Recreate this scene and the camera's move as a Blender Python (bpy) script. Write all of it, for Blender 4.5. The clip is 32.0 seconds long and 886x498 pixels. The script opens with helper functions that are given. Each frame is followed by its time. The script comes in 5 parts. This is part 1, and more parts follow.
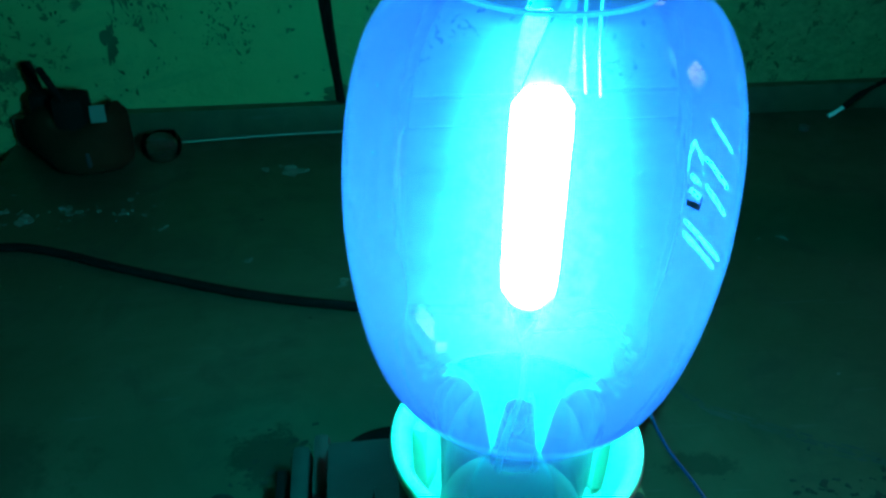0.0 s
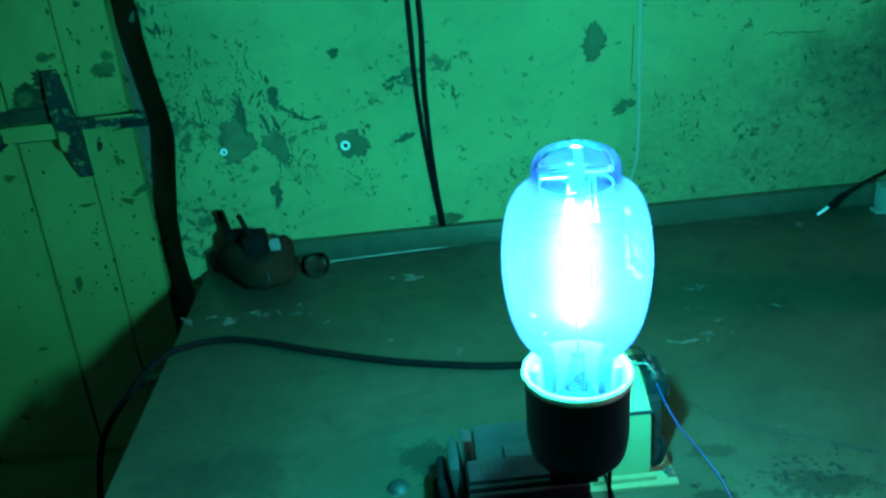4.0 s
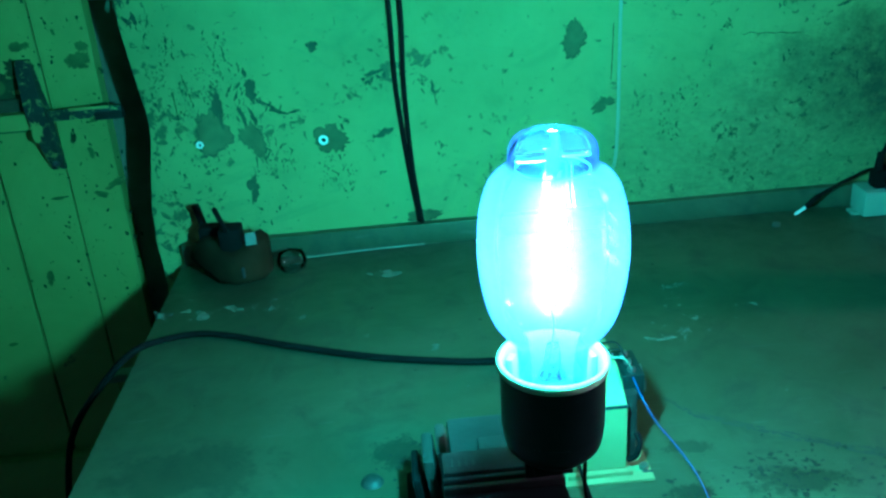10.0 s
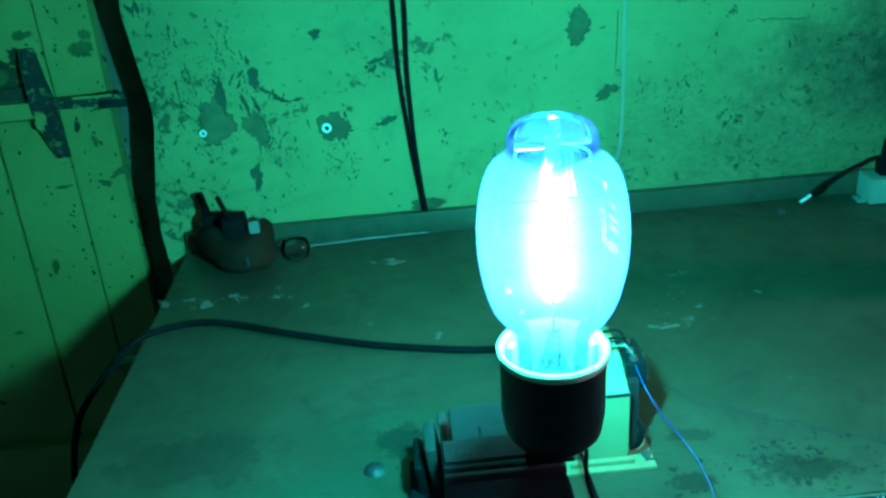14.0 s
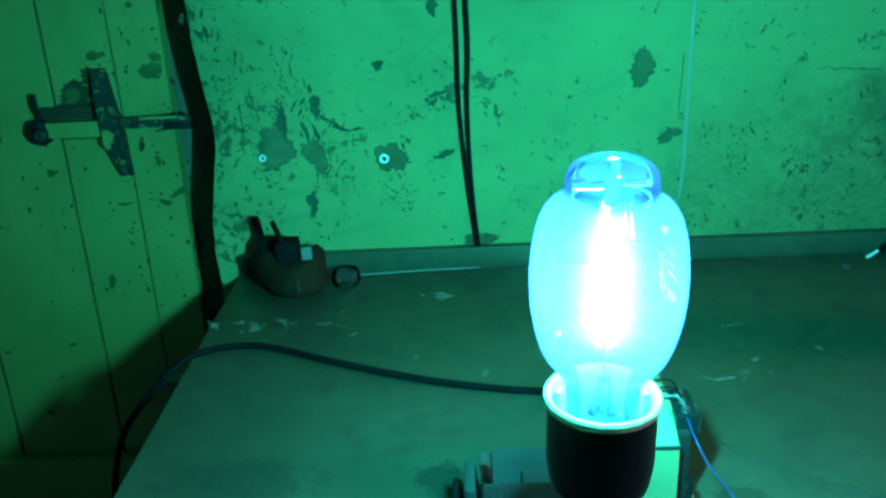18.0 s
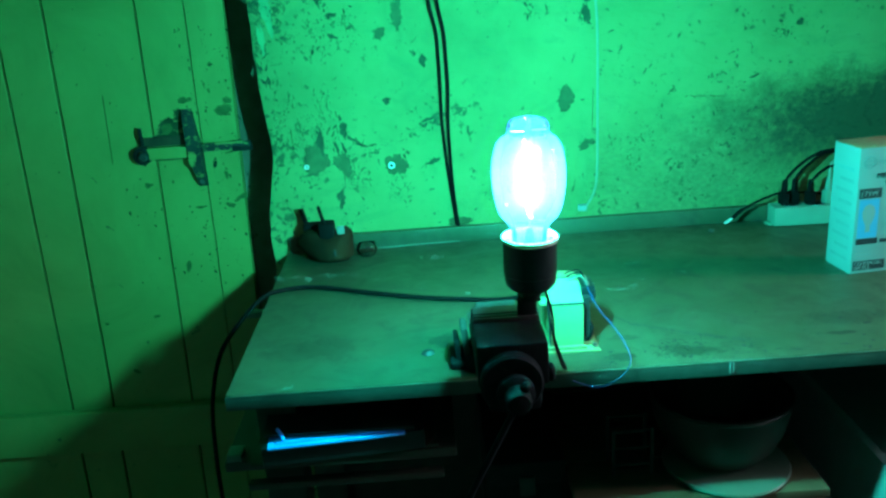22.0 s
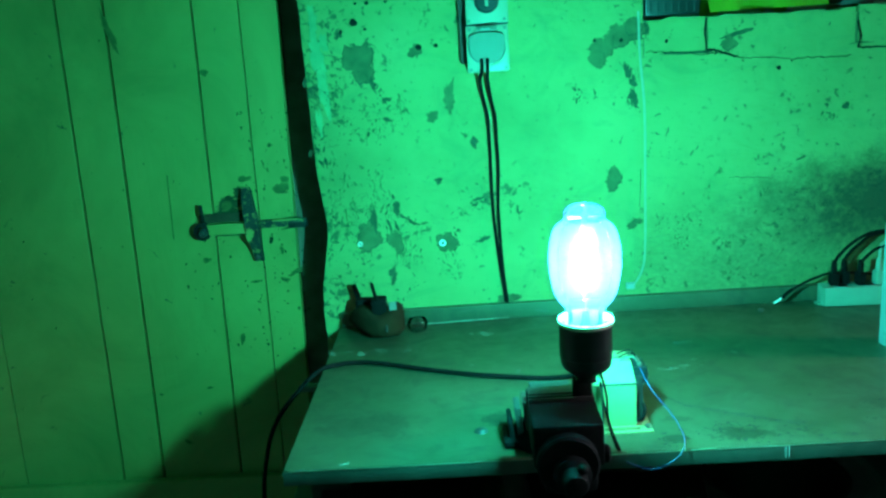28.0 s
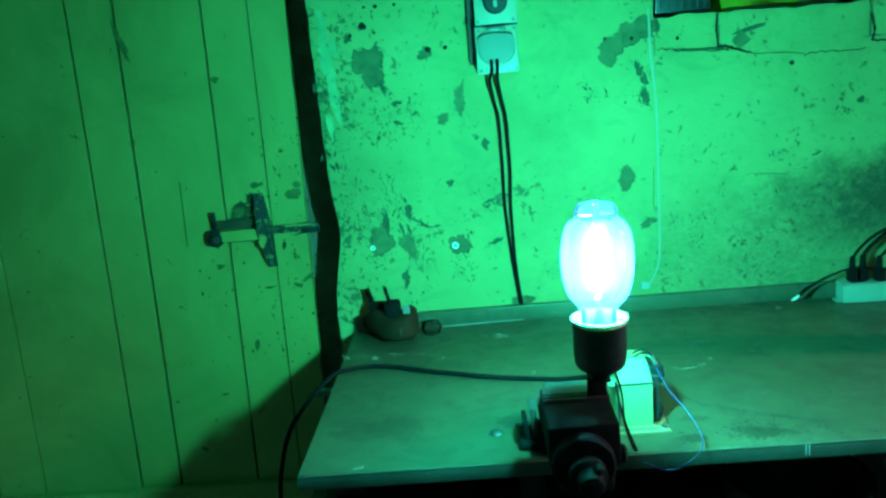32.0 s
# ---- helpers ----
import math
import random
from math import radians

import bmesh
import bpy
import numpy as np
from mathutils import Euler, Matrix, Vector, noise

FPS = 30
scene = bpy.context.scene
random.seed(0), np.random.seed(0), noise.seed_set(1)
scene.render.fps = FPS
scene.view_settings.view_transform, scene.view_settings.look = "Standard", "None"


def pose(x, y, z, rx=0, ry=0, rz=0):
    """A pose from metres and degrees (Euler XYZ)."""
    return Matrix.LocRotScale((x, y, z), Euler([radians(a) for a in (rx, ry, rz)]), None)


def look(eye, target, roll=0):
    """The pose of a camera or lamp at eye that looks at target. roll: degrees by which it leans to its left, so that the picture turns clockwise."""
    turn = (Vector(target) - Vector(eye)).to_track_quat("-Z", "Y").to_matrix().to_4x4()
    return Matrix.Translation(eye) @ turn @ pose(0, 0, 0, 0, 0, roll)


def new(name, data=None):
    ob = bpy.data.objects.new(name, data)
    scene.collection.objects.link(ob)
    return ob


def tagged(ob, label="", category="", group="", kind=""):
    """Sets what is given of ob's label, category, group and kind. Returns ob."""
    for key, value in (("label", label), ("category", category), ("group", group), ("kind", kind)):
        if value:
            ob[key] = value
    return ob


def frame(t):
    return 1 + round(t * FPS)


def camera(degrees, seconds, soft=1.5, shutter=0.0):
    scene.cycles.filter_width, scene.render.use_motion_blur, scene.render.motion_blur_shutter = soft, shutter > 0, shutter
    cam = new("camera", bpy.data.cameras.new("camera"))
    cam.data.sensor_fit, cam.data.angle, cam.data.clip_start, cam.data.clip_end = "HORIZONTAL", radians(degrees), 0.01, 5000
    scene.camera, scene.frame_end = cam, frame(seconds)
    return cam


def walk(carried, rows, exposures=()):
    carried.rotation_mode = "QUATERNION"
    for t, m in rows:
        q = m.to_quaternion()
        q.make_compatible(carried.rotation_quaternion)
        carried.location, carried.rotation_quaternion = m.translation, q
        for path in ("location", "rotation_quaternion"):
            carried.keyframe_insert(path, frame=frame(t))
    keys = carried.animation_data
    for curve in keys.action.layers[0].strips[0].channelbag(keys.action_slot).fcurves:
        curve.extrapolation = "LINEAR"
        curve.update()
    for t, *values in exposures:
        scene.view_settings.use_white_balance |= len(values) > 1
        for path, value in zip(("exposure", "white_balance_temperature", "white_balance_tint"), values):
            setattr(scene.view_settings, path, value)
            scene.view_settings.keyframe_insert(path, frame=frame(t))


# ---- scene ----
cam = camera(55.3, 32.0, soft=2.6)
PATH = [
    (0, (-0.033, -0.160, 1.241), (0.124, 1.513, 0.155), -0.3),
    (0.5, (-0.047, -0.232, 1.274), (0.074, 1.476, 0.24), -0.8),
    (1, (-0.06, -0.316, 1.302), (0.041, 1.398, 0.276), -0.5),
    (1.5, (-0.06, -0.38, 1.34), (0.028, 1.358, 0.353), -2.4),
    (2, (-0.072, -0.419, 1.355), (-0.029, 1.348, 0.419), -3.2),
    (2.5, (-0.083, -0.432, 1.362), (-0.064, 1.359, 0.472), -4.1),
    (3, (-0.071, -0.431, 1.363), (-0.045, 1.376, 0.506), -4.9),
    (3.5, (-0.074, -0.429, 1.363), (-0.052, 1.385, 0.523), -5.4),
    (5.5, (-0.078, -0.426, 1.359), (-0.061, 1.391, 0.524), -5.7),
    (6, (-0.076, -0.427, 1.359), (-0.059, 1.392, 0.527), -5.6),
    (6.5, (-0.075, -0.422, 1.357), (-0.056, 1.396, 0.524), -5.5),
    (7, (-0.072, -0.417, 1.355), (-0.045, 1.401, 0.523), -5.2),
    (7.5, (-0.075, -0.418, 1.355), (-0.035, 1.404, 0.529), -5.0),
    (8, (-0.074, -0.416, 1.352), (-0.028, 1.406, 0.529), -4.7),
    (8.5, (-0.073, -0.418, 1.354), (-0.021, 1.402, 0.527), -4.5),
    (9, (-0.071, -0.424, 1.354), (-0.016, 1.397, 0.529), -4.6),
    (9.5, (-0.068, -0.424, 1.352), (-0.008, 1.394, 0.52), -4.7),
    (10, (-0.074, -0.425, 1.349), (-0.008, 1.392, 0.517), -4.4),
    (10.5, (-0.075, -0.424, 1.352), (-0.019, 1.392, 0.515), -4.4),
    (11, (-0.073, -0.422, 1.351), (-0.022, 1.393, 0.514), -4.5),
    (11.5, (-0.071, -0.417, 1.35), (-0.014, 1.394, 0.503), -4.4),
    (12, (-0.072, -0.417, 1.348), (-0.01, 1.39, 0.493), -4.3),
    (12.5, (-0.071, -0.417, 1.343), (-0.01, 1.388, 0.482), -4.3),
    (13, (-0.073, -0.415, 1.341), (-0.011, 1.39, 0.481), -4.2),
    (13.5, (-0.074, -0.422, 1.346), (-0.02, 1.385, 0.491), -4.4),
    (14, (-0.07, -0.424, 1.348), (-0.022, 1.383, 0.492), -4.7),
    (14.5, (-0.07, -0.426, 1.346), (-0.02, 1.379, 0.487), -4.7),
    (16.5, (-0.058, -0.411, 1.337), (-0.041, 1.393, 0.474), -4.0),
    (17, (-0.058, -0.402, 1.335), (-0.06, 1.416, 0.5), -3.2),
    (17.5, (-0.061, -0.398, 1.336), (-0.115, 1.433, 0.533), -3.6),
    (18, (-0.07, -0.415, 1.345), (-0.138, 1.428, 0.57), -3.1),
    (18.5, (-0.082, -0.466, 1.352), (-0.112, 1.387, 0.599), -1.7),
    (19, (-0.094, -0.57, 1.357), (-0.09, 1.286, 0.612), -1.3),
    (19.5, (-0.079, -0.639, 1.366), (-0.068, 1.213, 0.612), -2.2),
    (20, (-0.037, -0.727, 1.375), (-0.121, 1.128, 0.632), -3.4),
    (20.5, (-0.041, -0.797, 1.379), (-0.207, 1.071, 0.684), -3.0),
    (21, (-0.068, -0.868, 1.384), (-0.173, 1.016, 0.721), -2.9),
    (21.5, (-0.092, -0.906, 1.385), (-0.088, 0.982, 0.726), -3.3),
    (22, (-0.108, -0.938, 1.385), (-0.093, 0.956, 0.746), -3.9),
    (22.5, (-0.123, -0.954, 1.385), (-0.142, 0.949, 0.769), -3.5),
    (23, (-0.133, -0.96, 1.389), (-0.184, 0.946, 0.786), -3.0),
    (23.5, (-0.138, -0.962, 1.396), (-0.201, 0.947, 0.805), -3.6),
    (24, (-0.128, -0.959, 1.401), (-0.152, 0.957, 0.826), -3.6),
    (24.5, (-0.118, -0.957, 1.407), (-0.098, 0.969, 0.866), -2.8),
    (25, (-0.124, -0.968, 1.413), (-0.1, 0.966, 0.905), -2.7),
    (25.5, (-0.127, -0.971, 1.412), (-0.116, 0.969, 0.928), -3.0),
    (27.5, (-0.129, -0.959, 1.403), (-0.174, 0.983, 0.928), -3.8),
    (28, (-0.132, -0.964, 1.411), (-0.194, 0.977, 0.933), -4.0),
    (28.5, (-0.131, -0.961, 1.407), (-0.207, 0.981, 0.936), -4.2),
    (29, (-0.132, -0.961, 1.407), (-0.215, 0.981, 0.935), -4.2),
    (29.5, (-0.131, -0.959, 1.403), (-0.218, 0.983, 0.931), -4.3),
    (30, (-0.132, -0.963, 1.404), (-0.224, 0.978, 0.93), -4.1),
    (30.5, (-0.129, -0.955, 1.404), (-0.205, 0.988, 0.939), -4.0),
    (31, (-0.126, -0.955, 1.401), (-0.183, 0.991, 0.943), -4.0),
    (31.5, (-0.122, -0.957, 1.399), (-0.18, 0.988, 0.94), -4.4),
    (32, (-0.127, -0.959, 1.403), (-0.225, 0.984, 0.941), -5.2),
]
EXPOSURES = [
    (0.0, -2.55, 4850, 39), (1.0, -1.9, 4850, 40), (2.0, -1.0, 4950, 41), (3.0, -0.68, 5000, 41), (6.0, -0.62, 5000, 41), (9.0, -0.36, 5000, 40), (14.5, -0.28, 5000, 40),
    (18.0, -0.32, 5080, 36), (19.0, -0.15, 5200, 31), (20.0, 0.32, 5380, 25), (22.0, 0.50, 5500, 21), (25.0, 0.52, 5620, 19), (32.0, 0.58, 5650, 18)]
walk(cam, [(t, look(e, p, r)) for t, e, p, r in PATH], EXPOSURES)

# ---- light ----
world = bpy.data.worlds.new("world")
scene.world = world
world.use_nodes = True
wn = world.node_tree
sky = wn.nodes.new("ShaderNodeTexSky")
sky.sky_type = "NISHITA"
sky.sun_disc = False
sky.sun_elevation = radians(25)
sky.sun_rotation = radians(140)
wn.links.new(sky.outputs["Color"], wn.nodes["Background"].inputs["Color"])
wn.nodes["Background"].inputs["Strength"].default_value = 0.05

ARC_COLOUR = (0.075, 1.0, 0.62)
ARC_POWER = 5200.0


def lamp_area(name, m, sx, sy, watts, colour):
    d = bpy.data.lights.new(name, "AREA")
    d.shape, d.size, d.size_y, d.energy, d.color = "RECTANGLE", sx, sy, watts, colour
    ob = new(name, d)
    ob.matrix_world = m
    return ob


# daylight in the opening of the side window, from where the bench's free end is lit
lamp_area("window_light", look((2.66, -0.10, 1.80), (0.52, 0.02, 0.85)), 0.55, 0.9, 2.2, (1.0, 0.95, 0.88)).data.spread = radians(30)

# ---- materials ----
SHADERS = {}


class Nodes:
    """A small wrapper that strings shader nodes together."""

    def __init__(self, name):
        self.mat = bpy.data.materials.new(name)
        self.mat.use_nodes = True
        self.t = self.mat.node_tree
        self.bsdf = self.t.nodes["Principled BSDF"]
        self.out = self.t.nodes["Material Output"]
        self.coord = self.t.nodes.new("ShaderNodeTexCoord").outputs["Object"]

    def put(self, socket, value):
        if isinstance(value, bpy.types.NodeSocket):
            self.t.links.new(value, socket)
        else:
            socket.default_value = value

    def noise(self, scale, detail=4, rough=0.55, vec=None, stretch=None, warp=0.0):
        n = self.t.nodes.new("ShaderNodeTexNoise")
        n.inputs["Scale"].default_value, n.inputs["Detail"].default_value = scale, detail
        n.inputs["Roughness"].default_value, n.inputs["Distortion"].default_value = rough, warp
        v = vec or self.coord
        if stretch:
            m = self.t.nodes.new("ShaderNodeMapping")
            m.inputs["Scale"].default_value = stretch
            self.t.links.new(v, m.inputs["Vector"])
            v = m.outputs["Vector"]
        self.t.links.new(v, n.inputs["Vector"])
        return n.outputs["Fac"]

    def ramp(self, fac, *stops):
        r = self.t.nodes.new("ShaderNodeValToRGB")
        e = r.color_ramp.elements
        while len(e) < len(stops):
            e.new(0.5)
        for el, (p, c) in zip(e, stops):
            el.position = p
            el.color = (c, c, c, 1) if isinstance(c, (int, float)) else (*c, 1)
        self.t.links.new(fac, r.inputs["Fac"])
        return r.outputs["Color"]

    def math(self, op, a, b=0.0, c=0.0):
        m = self.t.nodes.new("ShaderNodeMath")
        m.operation = op
        for s, v in zip(m.inputs, (a, b, c)):
            self.put(s, v)
        return m.outputs["Value"]

    def mix(self, fac, a, b, mode="MIX"):
        m = self.t.nodes.new("ShaderNodeMix")
        m.data_type, m.blend_type = "RGBA", mode
        self.put(m.inputs[0], fac)
        for s, v in zip((m.inputs[6], m.inputs[7]), (a, b)):
            self.put(s, v if isinstance(v, bpy.types.NodeSocket) else (*v, 1))
        return m.outputs[2]

    def xyz(self):
        s = self.t.nodes.new("ShaderNodeSeparateXYZ")
        self.t.links.new(self.coord, s.inputs[0])
        return s.outputs

    def bump(self, height, strength=0.3, distance=0.002):
        b = self.t.nodes.new("ShaderNodeBump")
        b.inputs["Strength"].default_value, b.inputs["Distance"].default_value = strength, distance
        self.t.links.new(height, b.inputs["Height"])
        self.t.links.new(b.outputs["Normal"], self.bsdf.inputs["Normal"])

    def set(self, colour=None, rough=None, metal=None, **more):
        for key, v in (("Base Color", colour), ("Roughness", rough), ("Metallic", metal), *more.items()):
            if v is not None:
                self.put(self.bsdf.inputs[key], (*v, 1) if isinstance(v, tuple) and len(v) == 3 else v)
        return self.mat


def plain(name, colour, rough=0.5, metal=0.0, vary=0.25, scale=40.0, bump=0.15, shine=0.5):
    """Paint, plastic or metal with soft two-scale variation."""
    n = Nodes(name)
    a, b = n.noise(scale), n.noise(scale * 0.18, 3)
    f = n.math("MULTIPLY_ADD", a, 0.5, n.math("MULTIPLY", b, 0.5))
    dark = tuple(c * (1 - vary) for c in colour)
    lite = tuple(min(1, c * (1 + vary)) for c in colour)
    n.bump(a, bump, 0.001)
    n.bsdf.inputs["Specular IOR Level"].default_value = shine
    return n.set(n.ramp(f, (0.3, dark), (0.7, lite)), n.ramp(b, (0.3, max(0.05, rough - 0.12)), (0.7, min(1, rough + 0.12))), metal)


def wall_paint():
    n = Nodes("limewashed_plaster")
    x, y, z = n.xyz()
    soft = n.noise(3.0, 5, 0.6)
    fine = n.noise(60.0, 5, 0.6)
    col = n.ramp(soft, (0.28, (0.180, 0.226, 0.082)), (0.5, (0.245, 0.304, 0.110)), (0.75, (0.300, 0.348, 0.140)))
    col = n.mix(n.ramp(n.noise(9, 6, 0.65, warp=1.0), (0.54, 0.0), (0.74, 0.4)), col, (0.10, 0.17, 0.075))
    # flaked spots, more towards the door and the right-hand end
    chips = n.noise(80.0, 8, 0.68, warp=0.5)
    where = n.noise(7.0, 4, 0.6)
    wob = n.math("MULTIPLY", n.math("SUBTRACT", n.noise(9, 4), 0.5), 0.16)
    left = n.ramp(n.math("ADD", n.math("ADD", x, 0.5), wob), (0.08, 1.0), (0.30, 0.0))
    foot = n.math("MULTIPLY", n.ramp(n.math("ADD", n.math("SUBTRACT", z, 0.6), wob), (0.40, 1.0), (0.56, 0.0)), n.ramp(n.math("ADD", x, wob), (0.14, 0.0), (0.24, 1.0)))
    # old trowel ridge towards the lamp: chips and its relief shade, as dark spots
    line = n.math("SUBTRACT", n.math("SUBTRACT", z, 1.040), n.math("MULTIPLY", n.math("ADD", x, 0.24), 0.36))
    ridge = n.ramp(n.math("ABSOLUTE", n.math("ADD", line, n.math("MULTIPLY", wob, 0.25))), (0.004, 1.0), (0.022, 0.0))
    ridge = n.math("MULTIPLY", ridge, n.ramp(n.math("ADD", x, 0.5), (0.20, 0.0), (0.26, 1.0), (0.46, 1.0), (0.54, 0.0)))
    thr = n.math("MULTIPLY", where, 0.40)
    for mask, k in ((left, 0.09), (foot, 0.030), (ridge, 0.085)):
        thr = n.math("ADD", thr, n.math("MULTIPLY", mask, k))
    spots = n.ramp(n.math("ADD", chips, thr), (0.835, 0.0), (0.855, 1.0))
    col = n.mix(n.math("MULTIPLY", spots, 0.8), col, (0.060, 0.088, 0.048))
    # upright knife-like scars near the door, and short crossing ones
    scar = n.noise(1.0, 3, 0.6, stretch=(210, 1, 26), warp=0.3)
    cross = n.noise(1.0, 3, 0.6, stretch=(34, 1, 240), warp=0.3)
    patchy = n.ramp(n.noise(11.0, 3, 0.6), (0.44, 0.0), (0.60, 0.10))
    scars = n.ramp(n.math("ADD", n.math("MAXIMUM", scar, n.math("SUBTRACT", cross, 0.02)), n.math("MULTIPLY", patchy, left)), (0.735, 0.0), (0.76, 1.0))
    col = n.mix(n.math("MULTIPLY", scars, 0.75), col, (0.055, 0.078, 0.042))
    # faint rubbed smears
    smear = n.ramp(n.noise(5.0, 6, 0.7, stretch=(1.0, 1, 1.8), warp=2.0), (0.56, 0.0), (0.66, 0.28))
    col = n.mix(smear, col, (0.125, 0.20, 0.085))
    # soot over the power strip
    dx = n.math("DIVIDE", n.math("SUBTRACT", x, 0.77), 0.31)
    dz = n.math("DIVIDE", n.math("SUBTRACT", z, 1.045), 0.095)
    d = n.math("SQRT", n.math("ADD", n.math("MULTIPLY", dx, dx), n.math("MULTIPLY", dz, dz)))
    d = n.math("ADD", d, n.math("MULTIPLY", n.math("SUBTRACT", n.noise(14, 6, 0.7), 0.5), 1.3))
    d = n.math("ADD", d, n.math("MULTIPLY", n.math("SUBTRACT", n.noise(90, 4, 0.7), 0.5), 0.9))
    soot = n.ramp(n.math("MULTIPLY", d, 0.5), (0.25, 0.90), (0.62, 0.0))
    col = n.mix(soot, col, (0.030, 0.040, 0.027))
    # damp, worn band just over the bench
    low = n.ramp(n.math("ADD", n.math("SUBTRACT", z, 0.5), n.math("MULTIPLY", n.noise(11, 6, 0.7), 0.35)), (0.62, 0.8), (0.80, 0.0))
    right = n.ramp(n.math("ADD", x, n.math("MULTIPLY", n.noise(5, 4), 0.3)), (0.28, 0.0), (0.48, 1.0))
    speck = n.ramp(n.noise(75, 6, 0.75, stretch=(1.0, 1, 1.5)), (0.36, 0.40), (0.64, 0.95))
    col = n.mix(n.math("MULTIPLY", n.math("MULTIPLY", low, right), n.math("MULTIPLY", speck, 0.8)), col, (0.065, 0.09, 0.05))
    h = n.math("ADD", n.math("MULTIPLY", soft, 3.0), n.math("SUBTRACT", n.math("MULTIPLY", fine, 0.35), n.math("MULTIPLY", spots, 0.4)))
    h = n.math("ADD", h, n.math("MULTIPLY", n.noise(12, 5, 0.6, stretch=(1.0, 1, 2.2), warp=1.2), 1.3))
    n.bump(h, 0.8, 0.004)
    n.bsdf.inputs["Specular IOR Level"].default_value = 0.2
    return n.set(col, 0.8)


def door_paint():
    n = Nodes("old_door_paint")
    x, y, z = n.xyz()
    info = n.t.nodes.new("ShaderNodeObjectInfo").outputs["Random"]
    grain = n.noise(18, 5, 0.6, stretch=(6, 6, 0.5))
    dirt = n.noise(3.2, 6, 0.65, warp=0.8)
    col = n.ramp(dirt, (0.35, (0.195, 0.21, 0.050)), (0.65, (0.290, 0.30, 0.078)))
    col = n.mix(n.math("MULTIPLY", info, 0.22), col, (0.195, 0.19, 0.050))
    col = n.mix(n.ramp(n.noise(28, 5, 0.65, warp=0.7), (0.66, 0.0), (0.72, 0.85)), col, (0.035, 0.04, 0.02))
    n.bump(n.math("ADD", grain, n.math("MULTIPLY", dirt, 0.6)), 0.35, 0.002)
    return n.set(col, 0.55)


def steel_top():
    n = Nodes("worn_steel_sheet")
    x, y, z = n.xyz()
    big = n.noise(3.5, 7, 0.65, warp=0.8)
    mid = n.noise(16, 6, 0.65, warp=0.5)
    fine = n.noise(130, 4, 0.6)
    scr = n.noise(60, 3, 0.5, stretch=(0.25, 4, 1), warp=0.4)
    col = n.ramp(big, (0.30, (0.070, 0.082, 0.044)), (0.55, (0.106, 0.118, 0.068)), (0.75, (0.152, 0.152, 0.092)))
    col = n.mix(n.ramp(mid, (0.52, 0.0), (0.70, 0.45)), col, (0.060, 0.063, 0.050))
    col = n.mix(n.ramp(scr, (0.66, 0.0), (0.74, 0.25)), col, (0.20, 0.20, 0.18))

    def stain(cx, cy, rx, ry, col, strength, grain):
        dx, dy = n.math("DIVIDE", n.math("SUBTRACT", x, cx), rx), n.math("DIVIDE", n.math("SUBTRACT", y, cy), ry)
        d = n.math("SQRT", n.math("ADD", n.math("MULTIPLY", dx, dx), n.math("MULTIPLY", dy, dy)))
        d = n.math("ADD", d, n.math("MULTIPLY", n.math("SUBTRACT", n.noise(grain, 6, 0.75), 0.5), 2.6))
        return n.mix(n.ramp(n.math("MULTIPLY", d, 0.5), (0.28, strength), (0.42, 0.0)), col, (0.018, 0.019, 0.016))

    for cx, cy, rx, ry, k, g in ((0.235, 0.128, 0.055, 0.022, 0.5, 60), (-0.105, 0.215, 0.032, 0.030, 0.6, 50), (0.46, 0.150, 0.03, 0.008, 0.6, 60), (0.14, 0.125, 0.022, 0.016, 0.6, 70),
                                 (0.50, 0.20, 0.10, 0.03, 0.3, 70), (-0.30, 0.22, 0.10, 0.05, 0.3, 20), (0.155, 0.185, 0.03, 0.012, 0.4, 60)):
        col = stain(cx, cy, rx, ry, col, k, g)
    n.bump(n.math("ADD", n.math("MULTIPLY", mid, 1.5), n.math("MULTIPLY", fine, 0.35)), 0.22, 0.0015)
    return n.set(col, n.ramp(mid, (0.3, 0.33), (0.7, 0.58)), 0.5)


def flaked_iron():
    """Black iron on which scraps of the door's paint are left."""
    n = Nodes("paint_flaked_iron")
    left = n.ramp(n.noise(75, 6, 0.7, warp=0.8), (0.56, 0.0), (0.60, 1.0))
    base = n.ramp(n.noise(40, 4), (0.3, (0.010, 0.011, 0.010)), (0.7, (0.030, 0.028, 0.022)))
    n.bump(n.math("ADD", n.noise(60, 5), n.math("MULTIPLY", left, 0.4)), 0.7, 0.0015)
    return n.set(n.mix(left, base, (0.16, 0.20, 0.055)), 0.65)


